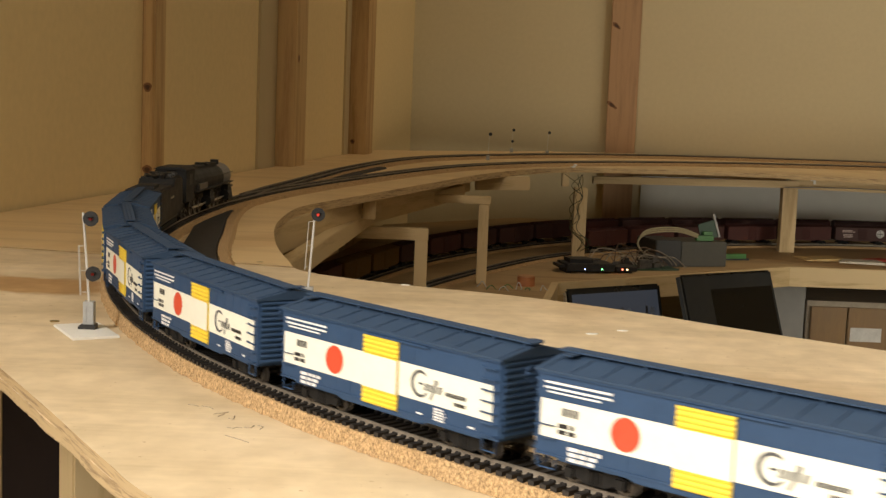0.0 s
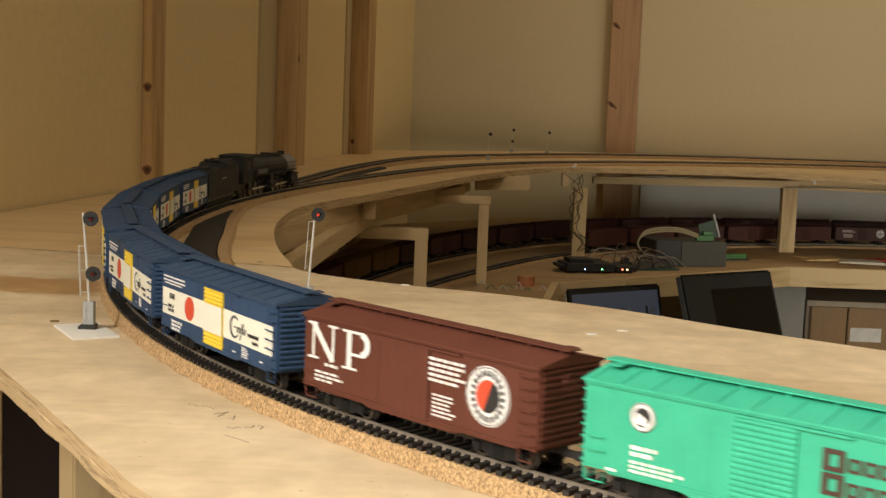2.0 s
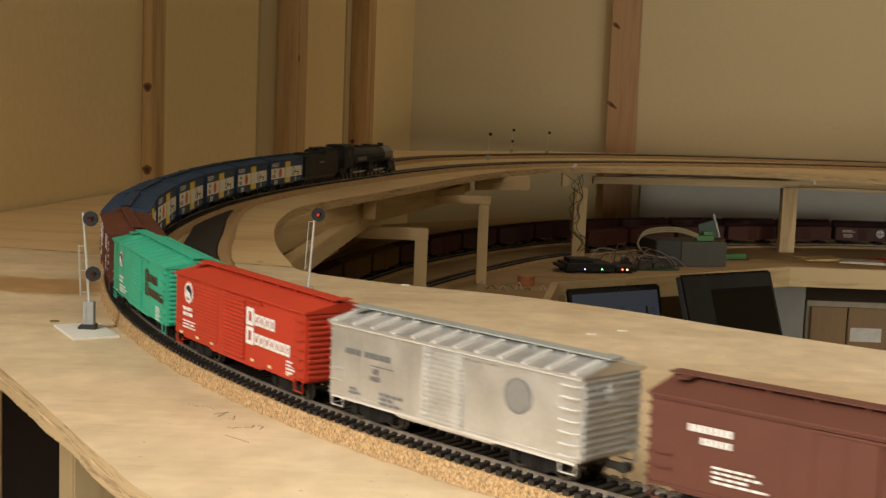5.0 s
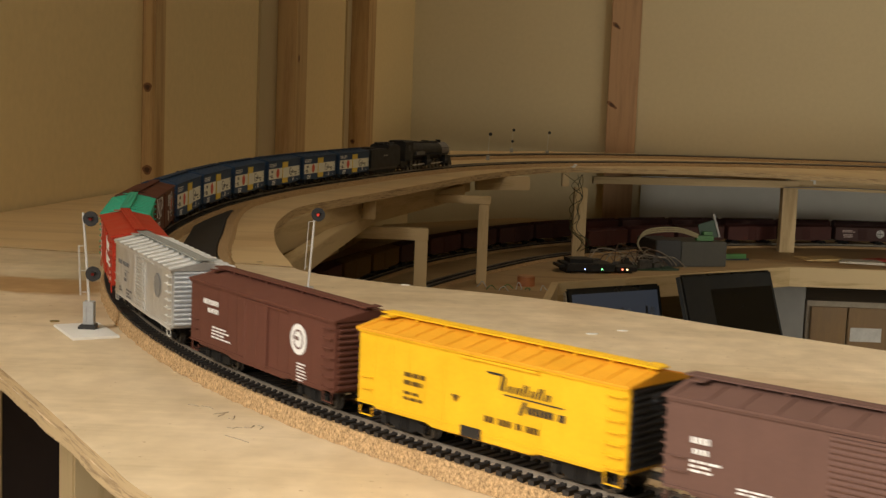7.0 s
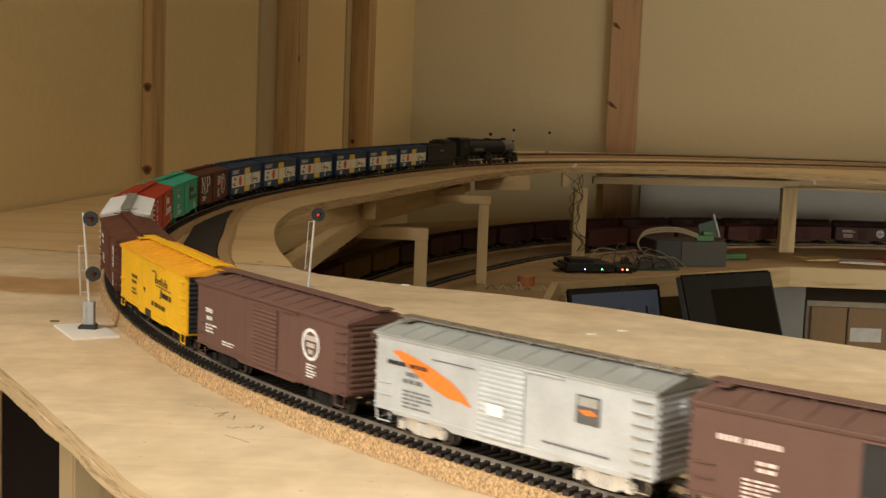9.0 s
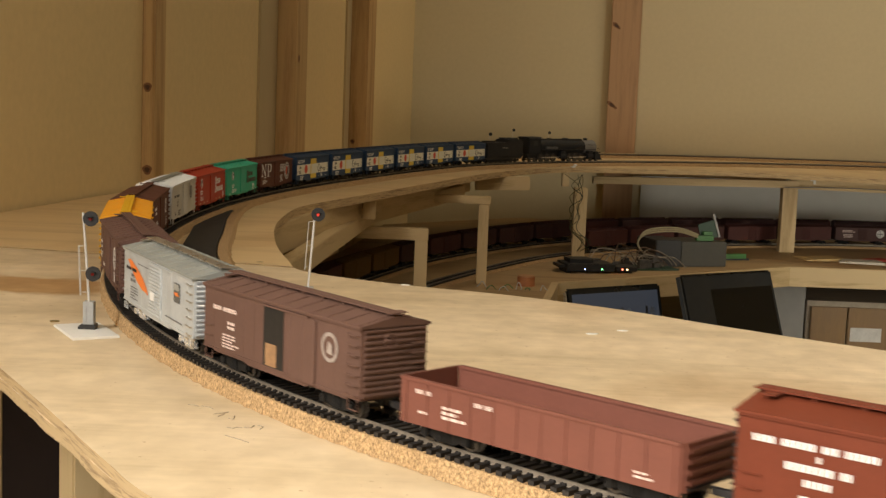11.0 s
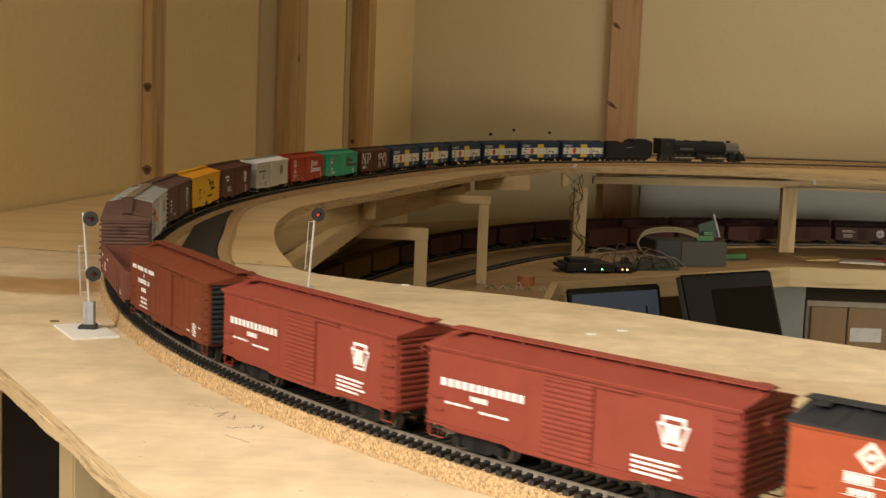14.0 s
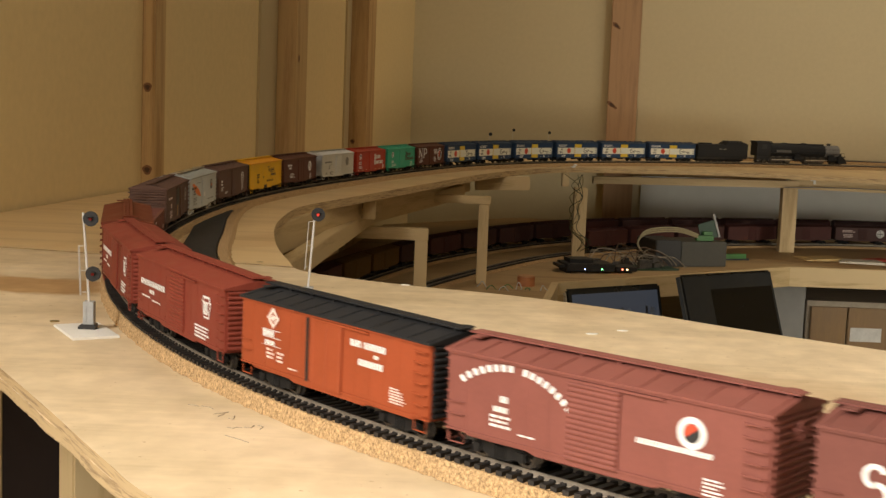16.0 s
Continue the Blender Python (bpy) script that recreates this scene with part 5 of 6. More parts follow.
# ---------------------------------------------------------------- timber under the deck
def timber(p, q, w, h, label, name="beam", m=None):
    """A squared timber from p to q, w wide and h high (or deep), p and q on its centre line."""
    p, q = Vector(p), Vector(q)
    d = q - p
    n = d.length
    if abs(d.z) > 0.9 * n:
        mm = Matrix.Translation(p) @ Matrix.Rotation(math.atan2(V.y, V.x) if m is None else m, 4, "Z")
        me = Build().box(-w / 2, w / 2, -h / 2, h / 2, 0, n).mesh(name, bevel=0.0012)
        return tagged(part(name, me, PINE, m=mm), label, "timber")
    mm = Matrix.Translation(p) @ d.to_track_quat("X", "Z").to_matrix().to_4x4()
    me = Build().box(0, n, -w / 2, w / 2, -h / 2, h / 2).mesh(name, bevel=0.0012)
    return tagged(part(name, me, PINE_X, m=mm), label, "timber")


UNDER = ZD - THICK


def underwork():
    for x, y, w, d, top in ((0.832, 3.26, 0.036, 0.030, ZR - 0.046), (0.298, 2.965, 0.028, 0.030, ZR - 0.050), (0.073, 2.500, 0.019, 0.026, ZR - 0.0575), (-0.036, 2.205, 0.021, 0.028, ZR - 0.097)):
        timber((x, y, ZL), (x, y, top), w, d, "slim pine post standing on the lower deck", "post", 0.0)
    timber((-0.145, 2.205, ZR - 0.0875), (-0.025, 2.205, ZR - 0.0875), 0.028, 0.019, "short pine arm on a post under the deck", "arm")
    timber((-0.06, 2.500, ZR - 0.050), (0.085, 2.500, ZR - 0.050), 0.026, 0.014, "short pine arm on a post under the deck", "arm")
    timber((-0.185, 1.25, ZR - 0.056), (-0.128, 2.28, ZR - 0.066), 0.020, 0.026, "long pine beam under the deck", "beam")
    timber((-0.128, 2.28, ZR - 0.066), (0.03, 2.62, ZR - 0.044), 0.020, 0.026, "long pine beam under the deck", "beam")
    timber((-0.262, 1.20, ZR - 0.0388), (-0.110, 2.23, ZR - 0.0388), 0.012, 0.0384, "board on edge below the deck rim", "board")
    timber((-0.110, 2.23, ZR - 0.0350), (0.045, 2.72, ZR - 0.0350), 0.012, 0.0308, "board on edge below the deck rim", "board")
    timber((-0.116, 2.055, ZR - 0.052), (-0.116, 2.055, UNDER), 0.020, 0.014, "small pine block below the deck rim", "block", 0.2)
    timber((0.06, 2.76, ZR - 0.036), (0.172, 2.76, ZR - 0.032), 0.018, 0.028, "short pine block under the deck", "block")
    timber((0.268, 3.02, ZR - 0.052), (0.268, 3.02, UNDER), 0.016, 0.020, "small pine block below the deck rim", "block", 0.0)
    timber((0.35, 3.21, ZR - 0.046), (0.838, 3.205, ZR - 0.038), 0.020, 0.017, "pine batten along the deck's underside", "batten")
    timber((0.822, 3.22, ZR - 0.034), (1.5, 3.12, ZR - 0.036), 0.022, 0.030, "pine batten along the deck's underside", "batten")
    timber((0.45, 3.30, ZR - 0.031), (0.83, 3.30, ZR - 0.029), 0.02, 0.012, "pine batten along the deck's underside", "batten")
    for x, y in ((-0.284, 0.80), (-0.192, 0.745)):
        timber((x, y, 0.0), (x, y, UNDER), 0.034, 0.034, "pine leg under the plywood deck's rim", "leg", 0.5)


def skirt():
    """Boards added under the deck behind its legs, near-black to paint the shade there."""
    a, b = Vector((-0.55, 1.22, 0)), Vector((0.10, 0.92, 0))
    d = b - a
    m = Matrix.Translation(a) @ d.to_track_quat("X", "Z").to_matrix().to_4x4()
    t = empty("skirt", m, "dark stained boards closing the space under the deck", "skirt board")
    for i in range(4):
        part("board", Build().box(i * 0.18, i * 0.18 + 0.177, 0, 0.012, 0.0, UNDER - 0.001).mesh("board", bevel=0.001), mat("under_deck_shade", (0.020, 0.011, 0.009), 0.7, var=0.3, scale=8), t)


LOWER = [(-0.39, 1.75), (-0.21, 3.0), (-0.16, 3.55), (0.2, 3.90), (0.7, 3.90), (1.4, 3.80), (2.2, 3.4), (2.2, 2.97), (0.985, 2.945), (0.757, 2.945), (0.557, 2.815), (0.355, 2.640), (0.207, 2.535), (0.177, 2.328), (0.13, 1.95), (0.02, 1.75)]


def lower_deck():
    t = empty("lower_deck", Matrix(), "lower plywood deck with a pine fascia", "layout deck", kind="structure")
    part("plywood_sheet", plate("plywood_sheet", LOWER, None, ZL - 0.012, ZL), LOWPLY, t)
    runs = ((0.13, 1.95, 0.177, 2.328), (0.177, 2.328, 0.207, 2.535), (0.207, 2.535, 0.355, 2.640), (0.355, 2.640, 0.757, 2.945), (0.757, 2.945, 2.0, 2.965))
    for i, (a, b, c, d) in enumerate(runs):
        p, q = Vector((a, b, ZL - 0.021)), Vector((c, d, ZL - 0.021))
        u = (q - p).normalized()
        n = Vector((u.y, -u.x, 0)) * 0.0075
        h = 0.040
        m = Matrix.Translation(p + n) @ (q - p).to_track_quat("X", "Z").to_matrix().to_4x4()
        part("fascia", Build().box(0, (q - p).length, -0.007, 0.007, -h / 2, h / 2 + 0.003).mesh("fascia", bevel=0.001), PINE_X, t, m=m)


underwork()
skirt()
lower_deck()


# ---------------------------------------------------------------- signals
def signal_lamp(parent, m, r, lit):
    """A black target disc with a hooded red lens; local -y looks out."""
    d = part("target", Build().tube([(0, 0, 0), (0, 0.0012, 0)], r, 24), DARK, parent, "round black signal target", m)
    part("lens", Build().tube([(0, -0.0012, 0), (0, 0.0001, 0)], 0.0010, 12), lit, d)
    part("hood", Build().prism([(-0.0018, 0.0006), (-0.0014, 0.0016), (0.0014, 0.0016), (0.0018, 0.0006), (0.0012, 0.0011), (-0.0012, 0.0011)], 0.0024, Matrix.Translation((0, -0.0024, 0))), DARK, d)
    return d


RED_LIT = glow("red_lens_lit", (1.0, 0.06, 0.03), 0.6)
RED_DIM = mat("red_lens", (0.16, 0.012, 0.01), 0.2, var=0.1)
MAST = mat("silver_mast", (0.66, 0.65, 0.62), 0.4, metal=0.3, var=0.1, scale=200)
RELAY = mat("grey_relay_case", (0.36, 0.36, 0.35), 0.5, var=0.15, scale=200)


def mast_signal(foot, lean, height, heads, label, plate_turn, plate_size, lit, ladder_side, plate_at=(0, 0)):
    """A mast on a relay case and a square base, with a ladder and one or two targets."""
    s = empty("mast_signal", Matrix.Translation(foot), label, "model signal")
    w, d = plate_size
    part("base_plate", Build().box(-w, w, -d, d, 0, 0.0016).mesh("base_plate", bevel=0.0003), STYRENE, s, "thin white styrene plate", pose(*plate_at, 0, 0, 0, plate_turn))
    part("plinth", Build().prism([(-0.0058, 0.0016), (0.0046, 0.0016), (0.0046, 0.0046), (-0.0040, 0.0046), (-0.0058, 0.0030)], 0.007, Matrix.Translation((0, -0.0035, 0))), DARK, s)
    part("relay_case", Build().box(-0.0030, 0.0034, -0.003, 0.003, 0.0046, 0.0185).box(-0.0034, 0.0038, -0.0034, 0.0034, 0.0046, 0.0056).box(-0.0022, -0.0006, -0.0034, -0.003, 0.006, 0.017).mesh("relay_case", bevel=0.0003), RELAY, s)
    lx, ly = lean
    part("mast", Build().tube([(0, 0, 0.0185), (lx, ly, height)], 0.0008, 8), MAST, s)
    lb = Build()
    k = ladder_side
    z0, z1 = (0.022, height * 0.72) if len(heads) > 1 else (0.030, height - 0.001)
    for dy in (-0.0011, 0.0011):
        lb.tube([(k * 0.0040 + lx * z0 / height, dy, z0), (k * 0.0036 + lx * z1 / height, dy, z1)], 0.00025, 4)
    for i in range(14):
        z = z0 + (z1 - z0) * (i + 0.5) / 14
        lb.tube([(k * 0.0038 + lx * z / height, -0.0011, z), (k * 0.0038 + lx * z / height, 0.0011, z)], 0.0002, 4)
    for z in (z0 + 0.002, (z0 + z1) / 2, z1):
        lb.tube([(lx * z / height, 0, z), (k * 0.0038 + lx * z / height, 0, z)], 0.0002, 4)
    part("ladder", lb, MAST, s)
    for hx, hz in heads:
        signal_lamp(s, pose(hx, -0.0022, hz), 0.0046, lit)
        part("bracket", Build().tube([(lx * hz / height, 0, hz), (hx, -0.001, hz)], 0.0006, 5), DARK, s)
    return s


mast_signal((-0.214, 0.810, ZD), (-0.004, 0.0, ), 0.0725, ((0.0010, 0.0690), (0.0028, 0.0355)), "two-headed red block signal on a white base plate", -61, (0.0245, 0.0140), RED_DIM, -1, (-0.0004, -0.0046))
mast_signal((-0.0905, 0.906, ZD), (0.003, 0.0), 0.0640, ((0.0056, 0.0680),), "single-headed block signal showing red on a white plate", 30, (0.0125, 0.0125), RED_LIT, -1)


def far_signal(x, y, h, two):
    s = empty("small_signal", pose(x, y, ZD), "tiny dark mast signal far along the deck", "model signal", "small signals far off")
    part("base", Build().box(-0.004, 0.004, -0.004, 0.004, 0, 0.012), RELAY, s)
    part("mast", Build().tube([(0, 0, 0.012), (0.002, 0, h)], 0.0006, 6), MAST, s)
    part("target", Build().tube([(0.004, -0.002, h), (0.004, 0, h)], 0.0042, 12), DARK, s)
    if two:
        part("target", Build().tube([(0.002, -0.002, h * 0.5), (0.002, 0, h * 0.5)], 0.0038, 12), DARK, s)


far_signal(0.098, 3.206, 0.062, False)
far_signal(0.177, 3.70, 0.062, True)
far_signal(0.270, 3.64, 0.060, False)


# ---------------------------------------------------------------- lower train
LOW_FRONT = line_through([(-0.20, 1.85), (-0.13, 2.12), (-0.02, 2.42), (0.087, 2.66), (0.225, 2.91), (0.413, 3.12), (0.63, 3.27), (0.86, 3.37), (1.12, 3.42), (1.5, 3.40), (1.9, 3.28)])
LOW_BACK = line_through([(-0.25, 2.0), (-0.17, 2.35), (-0.05, 2.72), (0.10, 3.00), (0.30, 3.25), (0.55, 3.42), (0.86, 3.52), (1.15, 3.56), (1.55, 3.52), (1.95, 3.40)])
ZT = ZL + 0.0092
track(LOW_FRONT, 0.02, LOW_FRONT[0][-1], "track on the lower deck", z=ZT, base=ZL + 0.0002)
track(LOW_BACK, 0.02, LOW_BACK[0][-1], "rear track on the lower deck", z=ZT, base=ZL + 0.0002)
LOWRED = paint("old_freight_red", (0.078, 0.029, 0.025), 0.5)
# yellow with the lower deck's shade worked into the paint
SHADED_YELLOW = paint("dull_ochre", (0.12, 0.062, 0.010), 0.6)
LOWBROWN = paint("old_freight_brown", (0.064, 0.029, 0.025), 0.5)


def parked(line, s, body, label, emblem=False):
    x, y, a = on_line(line, s)
    car = empty("parked_boxcar", pose(x, y, ZT, 0, 0, math.degrees(a)), label, "model freight car", "cars parked on the lower deck")
    part("body", shared("body" + body.name, boxcar_body), body, car)
    part("seams", shared("seams" + body.name, body_seams), body, car)
    part("roof", shared("roof12" + body.name, lambda: car_roof(12)), body, car)
    part("running_board", shared("walk" + body.name, roofwalk), body, car)
    for sd in (1, -1):
        part("door", shared("doorrib" + body.name, lambda: door("rib")), body, car, m=side_pose(sd))
        part("truck", shared("truck", truck_mesh), TRUCK, car, m=pose(sd * 0.0465, 0, 0))
        part("end_panel", shared("end" + body.name, car_end), body, car, m=pose(sd * CL / 2, 0, 0, 0, 0, 0 if sd > 0 else 180))
    if emblem:
        both(car, "emblem_ring", [disc(0.80, 0.55, 0.0100)], WHITE, 0.0003)
        both(car, "emblem_cross", [rect(0.79, 0.81, 0.32, 0.78), rect(0.745, 0.855, 0.50, 0.60), disc(0.80, 0.55, 0.0082, 30) + list(reversed(disc(0.80, 0.55, 0.0068, 30)))], BLACKINK, 0.0005)
        both(car, "stencil", small_print(0.10, 0.74, 2, 0.24, 0.06, 0.10, 60) + small_print(0.12, 0.45, 4, 0.2, 0.035, 0.07, 61), PINK, 0.0004)
    return car


for i in range(7, 15):
    s = 0.265 + i * 0.157
    parked(LOW_FRONT, s, LOWRED if i % 3 else LOWBROWN, "dark red-brown boxcar parked on the lower deck", emblem=(i == 12))
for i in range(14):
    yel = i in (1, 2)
    parked(LOW_BACK, 0.22 + i * 0.157, SHADED_YELLOW if yel else (LOWBROWN if i % 4 else LOWRED), "yellow boxcar parked in shade on the lower deck" if yel else "dark brown boxcar on the lower deck's rear track")


# ---------------------------------------------------------------- the pit: screens, electronics, cabinet
def bench():
    t = empty("desk", pose(0.62, 2.05, 0.0), "plain wooden desk inside the layout", "desk")
    part("top", Build().box(-0.46, 0.46, -0.28, 0.52, ZL - 0.246, ZL - 0.222).mesh("top", bevel=0.002), LOWPLY, t)
    for x in (-0.43, 0.43):
        for y in (-0.25, 0.49):
            part("leg", Build().box(x - 0.02, x + 0.02, y - 0.02, y + 0.02, 0, ZL - 0.246), PINE, t)


GLASSY = mat("dark_screen_glass", (0.035, 0.037, 0.038), 0.22, var=0.1, rvar=0.02, spec=0.3)
BEZEL = mat("black_bezel", (0.012, 0.012, 0.012), 0.3, var=0.1)
SCREEN = glow("lit_screen", (0.12, 0.145, 0.20), 0.16)


def screen(m, w, h, label, category, rim, lit, side):
    s = empty("laptop" if category == "laptop" else "monitor", m, label, category)
    part("shell", Build().box(-w, w, 0, 0.008, 0, h).mesh("shell", bevel=0.004), BEZEL, s)
    part("display", Build().box(-w + rim, w - rim, -0.0006, 0.0, rim, h - rim), lit, s)
    if side:
        part("edge", Build().box(-w - 0.0025, -w, 0.001, 0.007, 0, h - 0.006), STEEL, s)
    return s


def electronics():
    # laptop lid and a leaning black monitor
    lap = screen(pose(0.345, 2.36, ZL - 0.222, -14, 0, 34), 0.112, 0.246, "open laptop lid with a lit blue-grey screen", "laptop", 0.011, SCREEN, True)
    for x, w in ((0.010, 0.005), (0.068, 0.005)):
        part("icon", Build().box(x, x + w, -0.0010, -0.0006, 0.190, 0.206), BLACKINK, lap)
    for x in (-0.030, 0.028, 0.084):
        part("gauge", Build().tube([(x, -0.0010, 0.198), (x, -0.0006, 0.198)], 0.006, 16), mat("gauge_grey", (0.10, 0.12, 0.16), 0.5), lap)
    mon = screen(pose(0.585, 2.425, ZL - 0.222, -20, 0, 34), 0.120, 0.277, "black flat monitor leaning back, screen dark", "monitor", 0.005, GLASSY, False)
    part("window_panel", Build().box(-0.050, 0.110, -0.0010, -0.0006, 0.02, 0.246), mat("screen_window", (0.006, 0.005, 0.004), 0.2), mon)
    part("side_strip", Build().box(-0.1235, -0.1202, -0.001, 0.008, 0.0, 0.273), mat("grey_strip", (0.06, 0.065, 0.065), 0.4), mon)
    # metal power supply
    p = empty("power_supply", pose(0.530, 2.925, ZL, 0, 0, 18), "grey steel power supply box with a black end", "power supply")
    part("case", Build().box(-0.035, 0.075, -0.045, 0.05, 0, 0.054).mesh("case", bevel=0.0015), mat("grey_sheet_steel", (0.06, 0.056, 0.045), 0.5, metal=0.4, var=0.2, scale=60), p)
    part("black_end", Build().box(-0.095, -0.0355, -0.045, 0.05, 0, 0.057).mesh("black_end", bevel=0.002), DARK, p)
    brd = empty("relay_board", pose(0.575, 2.915, ZL + 0.055, 0, 0, 10), "small green terminal board standing on the power supply", "circuit board")
    part("board", Build().box(-0.014, 0.026, -0.001, 0.001, 0.002, 0.040, pose(0, 0, 0, 0, -18, 0)), mat("circuit_green", (0.015, 0.05, 0.025), 0.5, var=0.4, scale=250), brd)
    part("terminal_strip", Build().box(-0.030, 0.008, -0.012, -0.001, 0.0, 0.011).box(-0.014, 0.006, -0.010, -0.001, 0.012, 0.020), mat("terminal_green", (0.05, 0.18, 0.04), 0.5), brd)
    part("bracket", Build().box(0.024, 0.028, -0.004, 0.004, 0.0, 0.052, pose(0, 0, 0, 0, -18, 0)), RELAY, brd)
    b2 = empty("terminal_board", pose(0.650, 3.05, ZL, 0, 0, 20), "green terminal board flat on the lower deck", "circuit board")
    part("board", Build().box(-0.042, 0.042, -0.02, 0.02, 0, 0.004), DARK, b2)
    part("terminal_strip", Build().box(-0.036, 0.036, -0.018, -0.006, 0.004, 0.014), MATS["terminal_green"], b2)
    # routers and boards with indicator lights
    r = empty("network_box", pose(0.315, 2.735, ZL, 0, 0, 12), "flat black electronics box with small lit lamps", "electronics")
    part("case", Build().box(-0.072, 0.030, -0.03, 0.04, 0.004, 0.019).box(0.034, 0.078, -0.028, 0.03, 0.004, 0.013).box(-0.06, -0.01, -0.01, 0.035, 0.019, 0.027).box(-0.085, -0.072, -0.02, 0.03, 0.010, 0.016).mesh("case", bevel=0.0012), DARK, r)
    part("feet", Build().box(-0.07, -0.06, -0.02, 0.03, 0, 0.004).box(0.06, 0.07, -0.02, 0.03, 0, 0.004), DARK, r)
    for x, c, k in ((-0.034, "blue", (0.35, 0.45, 1.0)), (0.002, "green", (0.2, 1.0, 0.3)), (0.046, "red", (1.0, 0.2, 0.1)), (0.056, "amber", (1.0, 0.7, 0.3))):
        part("indicator", Build().box(x - 0.0014, x + 0.0014, -0.0306, -0.0279, 0.0075, 0.0100), glow("lamp_" + c, k, 5.0), r)
    r2 = empty("switch_board", pose(0.375, 2.81, ZL, 0, 0, 16), "bare circuit boards and connectors in a heap", "electronics")
    q = Build()
    rr = random.Random(5)
    for i in range(26):
        x, y = rr.uniform(-0.11, 0.10), rr.uniform(-0.03, 0.05)
        q.box(-0.010, 0.010, -0.006, 0.006, 0, rr.uniform(0.006, 0.022), pose(x, y, 0, 0, 0, rr.uniform(0, 90)))
    part("components", q, mat("mixed_components", (0.07, 0.06, 0.05), 0.5, var=0.8, scale=90), r2)
    part("board", Build().box(-0.12, 0.115, -0.04, 0.06, 0, 0.003), MATS["circuit_green"], r2)
    # cables
    cab = [("grey_cable", (0.24, 0.20, 0.15)), ("white_cable", (0.42, 0.36, 0.28)), ("brown_cable", (0.12, 0.07, 0.045))]
    rc = random.Random(9)
    for i in range(13):
        x0, hgt = 0.305 + 0.009 * i + rc.uniform(-0.01, 0.01), rc.uniform(0.022, 0.050)
        e = rc.uniform(0.05, 0.13)
        pts = [(x0, 2.79, ZL + 0.016), (x0 + 0.2 * e, 2.82 + rc.uniform(0, 0.03), ZL + hgt), (x0 + 0.55 * e, 2.85, ZL + hgt * rc.uniform(0.8, 1.1)), (x0 + 0.85 * e, 2.86 + rc.uniform(-0.02, 0.02), ZL + 0.02), (x0 + e, 2.83 + rc.uniform(-0.02, 0.02), ZL + 0.006)]
        me = Build().tube(smooth_path(pts, n=6), 0.0011, 5)
        n, c = cab[i % 3]
        tagged(part("cable", me, mat(n, c, 0.5), None), "thin insulated cable looping over the circuit boards", "cable", "cables on the lower deck")
    for i in range(3):
        pts = [(0.55, 2.90, ZL + 0.062 + 0.003 * i), (0.50, 2.88, ZL + 0.075 + 0.004 * i), (0.435, 2.86, ZL + 0.070 + 0.004 * i), (0.415, 2.86, ZL + 0.050), (0.43, 2.87, ZL + 0.028), (0.46, 2.89, ZL + 0.020)]
        tagged(part("cable", Build().tube(smooth_path(pts, n=6), 0.002, 6), mat("buff_cable", (0.36, 0.31, 0.19), 0.5), None), "buff cable bent over the power supply", "cable", "cables on the lower deck")
    # wires down the second post
    for i in range(5):
        rr = random.Random(20 + i)
        pts = [(0.272 + rr.uniform(-0.02, 0.03), 2.945, UNDER)]
        for k in range(7):
            pts.append((0.284 + rr.uniform(-0.014, 0.016) + (0.022 if k > 4 else 0), 2.938 + rr.uniform(-0.01, 0.008), UNDER - 0.024 * (k + 1)))
        tagged(part("wire", Build().tube(smooth_path(pts, n=5), 0.0008, 4), mat(*(("green_wire", (0.03, 0.04, 0.02)), ("yellow_wire", (0.13, 0.10, 0.03)))[i % 2], 0.5), None), "thin wire hanging down beside a post", "wire", "wires by the post")
    pts = [(0.80, 3.19, ZR - 0.045), (0.95, 3.16, ZR - 0.04), (1.15, 3.13, ZR - 0.042), (1.4, 3.10, ZR - 0.036)]
    tagged(part("wire", Build().tube(smooth_path(pts, n=6), 0.001, 4), mat("grey_wire", (0.2, 0.2, 0.2), 0.5), None), "grey wire clipped along the batten", "wire")
    # cork roll, papers
    c = empty("tape_roll", pose(0.157, 2.49, ZL), "small orange-brown roll standing on the lower deck", "roll")
    part("core", Build().tube([(0, 0, 0), (0, 0, 0.017)], 0.0165, 24), mat("orange_card", (0.42, 0.16, 0.06), 0.6, var=0.2, scale=120), c)
    part("rim", Build().tube([(0, 0, 0.0172), (0, 0, 0.0192)], 0.0150, 24), mat("pale_rim", (0.50, 0.26, 0.12), 0.6), c)
    for x, y, a, wd, m, lab in ((0.885, 3.13, 10, 0.055, "manila", "manila envelope lying on the lower deck"), (0.965, 3.09, -12, 0.05, "white_paper", "loose white papers on the lower deck"), (1.02, 3.14, 20, 0.03, "red_packet", "small red packet on the lower deck")):
        col = {"manila": (0.62, 0.45, 0.20), "white_paper": (0.70, 0.66, 0.56), "red_packet": (0.40, 0.06, 0.04)}[m]
        pp = Build().box(-wd, wd, -wd * 0.7, wd * 0.7, 0.0, 0.0025).box(-wd * 0.8, wd * 0.9, -wd * 0.6, wd * 0.6, 0.0025, 0.004, pose(0, 0, 0, 0, 0, 12))
        tagged(part("paper" if m != "red_packet" else "packet", pp.mesh("paper"), mat(m, col, 0.7), None, m=pose(x, y, ZL, 0, 0, a)), lab, "paper")
    # bits of wire scrap near the deck's rim and white flecks on the deck
    for i in range(7):
        rr = random.Random(40 + i)
        x, y = 0.065 + 0.018 * i + rr.uniform(-0.008, 0.008), 2.42 + rr.uniform(-0.02, 0.03)
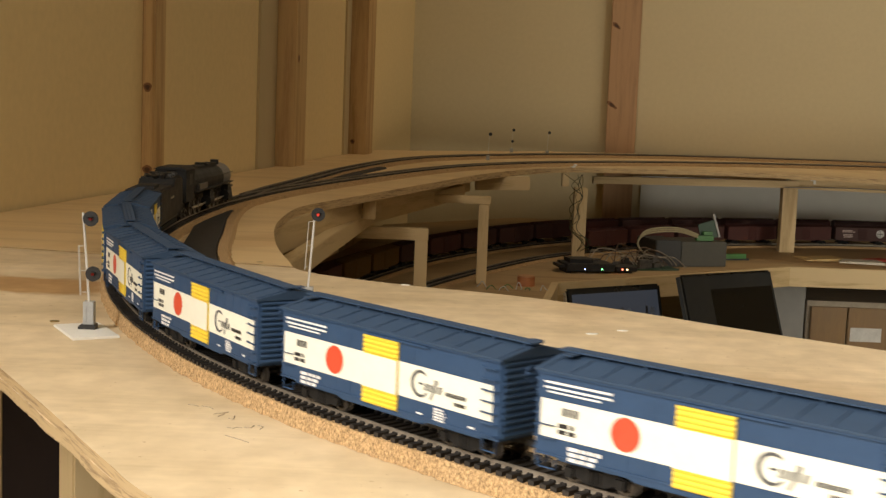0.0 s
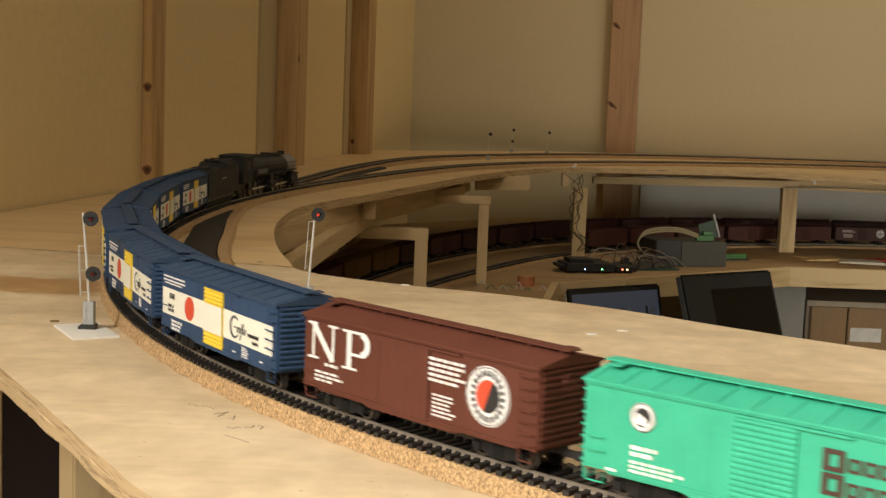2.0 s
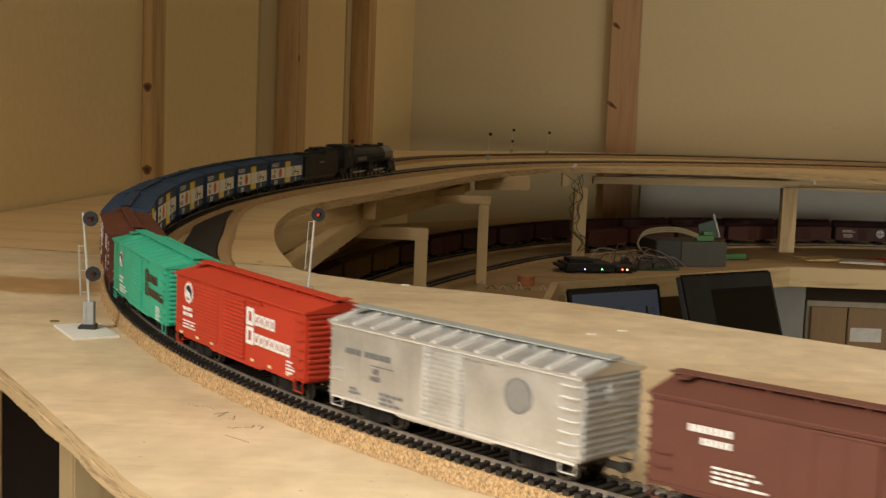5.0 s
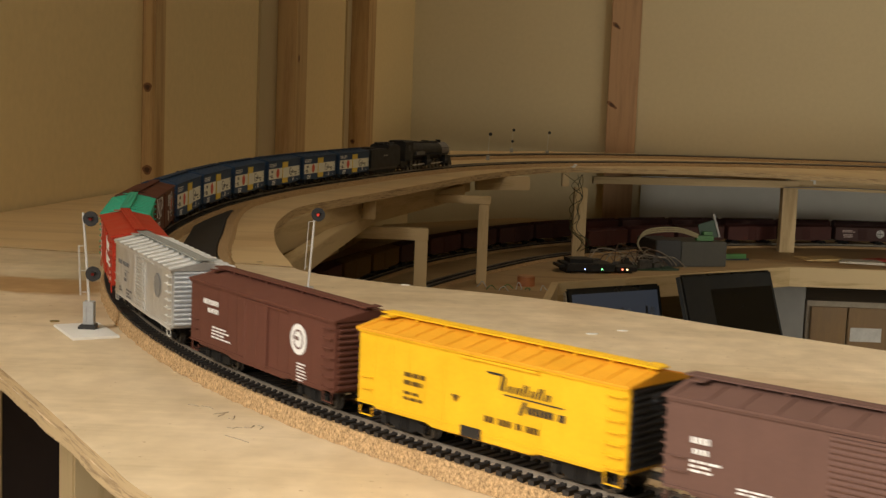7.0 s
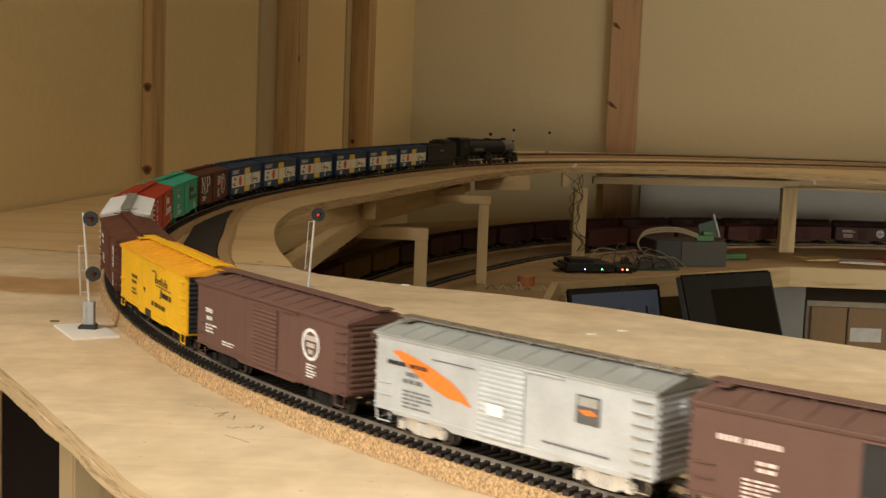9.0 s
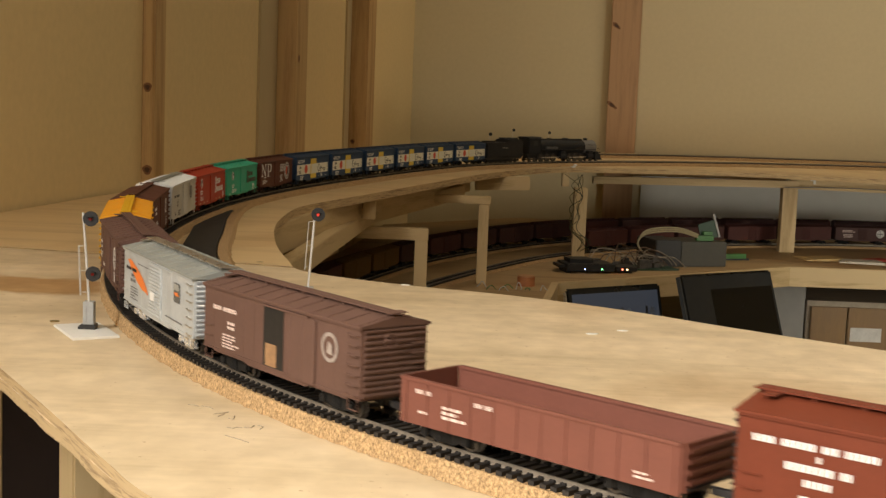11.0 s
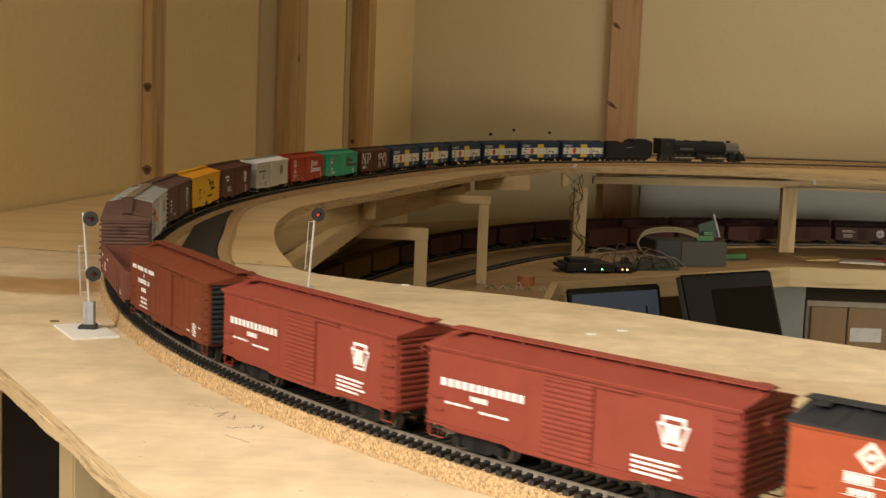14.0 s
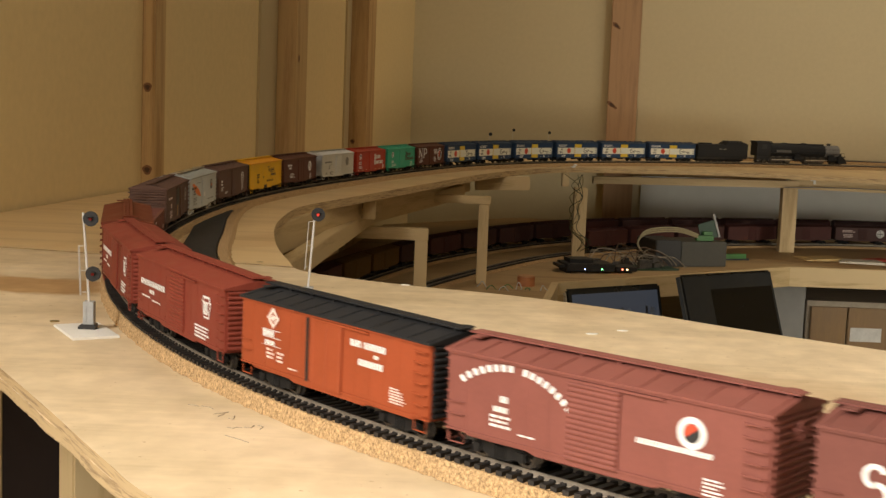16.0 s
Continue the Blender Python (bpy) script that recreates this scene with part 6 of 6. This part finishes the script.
        pts = [(x, y, ZL + 0.001), (x + 0.004, y, ZL + rr.uniform(0.004, 0.016)), (x + 0.010, y + rr.uniform(-0.01, 0.01), ZL + rr.uniform(0.002, 0.012)), (x + rr.uniform(0.008, 0.022), y, ZL + 0.001)]
        tagged(part("wire_scrap", Build().tube(smooth_path(pts, n=4), 0.001, 4), mat(*(("clear_wire", (0.5, 0.5, 0.48)), ("green_scrap", (0.1, 0.2, 0.08)))[i % 2], 0.3), None), "snipped bit of wire on the lower deck", "wire scrap")
    # brown cabinet below the lower deck
    cb = empty("cabinet", pose(1.02, 3.10, 0.0), "brown cabinet with a white label below the lower deck", "cabinet")
    zt = ZR - 0.299
    part("carcass", Build().box(-0.172, 0.40, -0.01, 0.38, 0.03, zt).mesh("carcass", bevel=0.002), mat("grey_carcass", (0.36, 0.30, 0.22), 0.6, var=0.2, scale=30), cb)
    BR = mat("brown_panel", (0.24, 0.137, 0.05), 0.5, var=0.12, scale=12, stretch=(6, 1, 1))
    for x in (-0.166, -0.080, 0.185):
        part("door", Build().box(x + 0.002, x + (0.084 if x < -0.11 else (0.26 if x < 0 else 0.21)), -0.022, -0.0105, 0.06, zt - 0.012).mesh("door", bevel=0.0015), BR, cb)
    part("label", Build().box(-0.072, 0.000, -0.0235, -0.0222, zt - 0.090, zt - 0.058), mat("white_label", (0.62, 0.60, 0.56), 0.6), cb)
    tagged(part("back_panel", Build().box(0.70, 0.846, 0, 0.012, 0.0, ZL - 0.045).mesh("back_panel", bevel=0.001), mat("grey_wallboard", (0.32, 0.31, 0.29), 0.8, var=0.12, scale=6), None, m=pose(0, 3.10, 0)), "pale grey board standing beside the brown cabinet", "panel")
    part("foot", Build().box(-0.16, 0.38, 0.02, 0.35, 0, 0.03), DARK, cb)


bench()
electronics()


# ---------------------------------------------------------------- small marks on the deck
def fleck(x, y, pts, material, label, name="scrap"):
    b = Build()
    b.prism([(a, c) for a, c in pts], 0.0006, pose(x, y, ZD + 0.0006, -90))
    tagged(part(name, b, material), label, "scrap")


for x, y, sc in ((0.122, 0.885, 1.0), (0.100, 0.868, 1.2), (-0.030, 1.060, 1.1), (-0.123, 0.713, 0.8)):
    rr = random.Random(int(x * 1000) + 7)
    fleck(x, y, [(math.cos(a) * sc * 0.0035 * rr.uniform(0.5, 1.3), math.sin(a) * sc * 0.0018 * rr.uniform(0.5, 1.3)) for a in [i * math.pi / 4 for i in range(8)]], STYRENE, "small white paper scrap lying on the plywood")
for x, y in ((-0.243, 0.838), (-0.159, 1.165), (-0.285, 1.44)):
    tagged(part("screw", Build().tube([(0, 0, -0.002), (0, 0, 0.0006)], 0.003, 12), mat("dull_brass", (0.32, 0.24, 0.10), 0.4, metal=0.8), m=pose(x, y, ZD)), "countersunk screw head in the plywood", "screw")


def pencil_marks():
    b = Build()
    for line in (((-0.1186, 0.6294), (-0.1152, 0.6288), (-0.1130, 0.6269)),
                 ((-0.1121, 0.6282), (-0.1073, 0.6255), (-0.1052, 0.6224)),
                 ((-0.1035, 0.6125), (-0.1003, 0.6153), (-0.0973, 0.6180)),
                 ((-0.1007, 0.6085), (-0.0985, 0.6144)),
                 ((-0.0956, 0.6061), (-0.0930, 0.6043), (-0.0935, 0.6108)),
                 ((-0.0934, 0.5895), (-0.0906, 0.5879), (-0.0890, 0.5902), (-0.0868, 0.5895)),
                 ((-0.0860, 0.5907), (-0.0829, 0.5902), (-0.0820, 0.5944)),
                 ((-0.0805, 0.5947), (-0.0777, 0.5930), (-0.0785, 0.5878)),
                 ((-0.0921, 0.5756), (-0.0864, 0.5707), (-0.0802, 0.5649))):
        b.tube([(x, y, ZD + 0.0001) for x, y in line], 0.00028, 4)
    tagged(part("pencil_marks", b, mat("pencil_grey", (0.36, 0.28, 0.19), 0.7)), "faint pencil scribble on the plywood deck", "pencil marks", kind="stuff")


pencil_marks()
# white clip on the far rim of the cut-out, and a knob of wire on the under-batten
tagged(part("cable_clip", Build().box(-0.006, 0.004, -0.003, 0.003, 0, 0.004).box(0.001, 0.008, -0.002, 0.002, 0.004, 0.008).mesh("cable_clip", bevel=0.0008), STYRENE, m=pose(0.285, 3.018, ZD, 0, 0, 30)), "small white plastic clip on the deck's rim", "clip")
for x, z in ((0.875, -0.030), (0.868, -0.022)):
    tagged(part("cable_clip", Build().box(-0.003, 0.003, -0.004, 0, -0.006, 0.004).mesh("cable_clip", bevel=0.0008), STYRENE, m=pose(x, 3.2015, ZR + z)), "small white clip nailed to a batten", "clip")
motions()
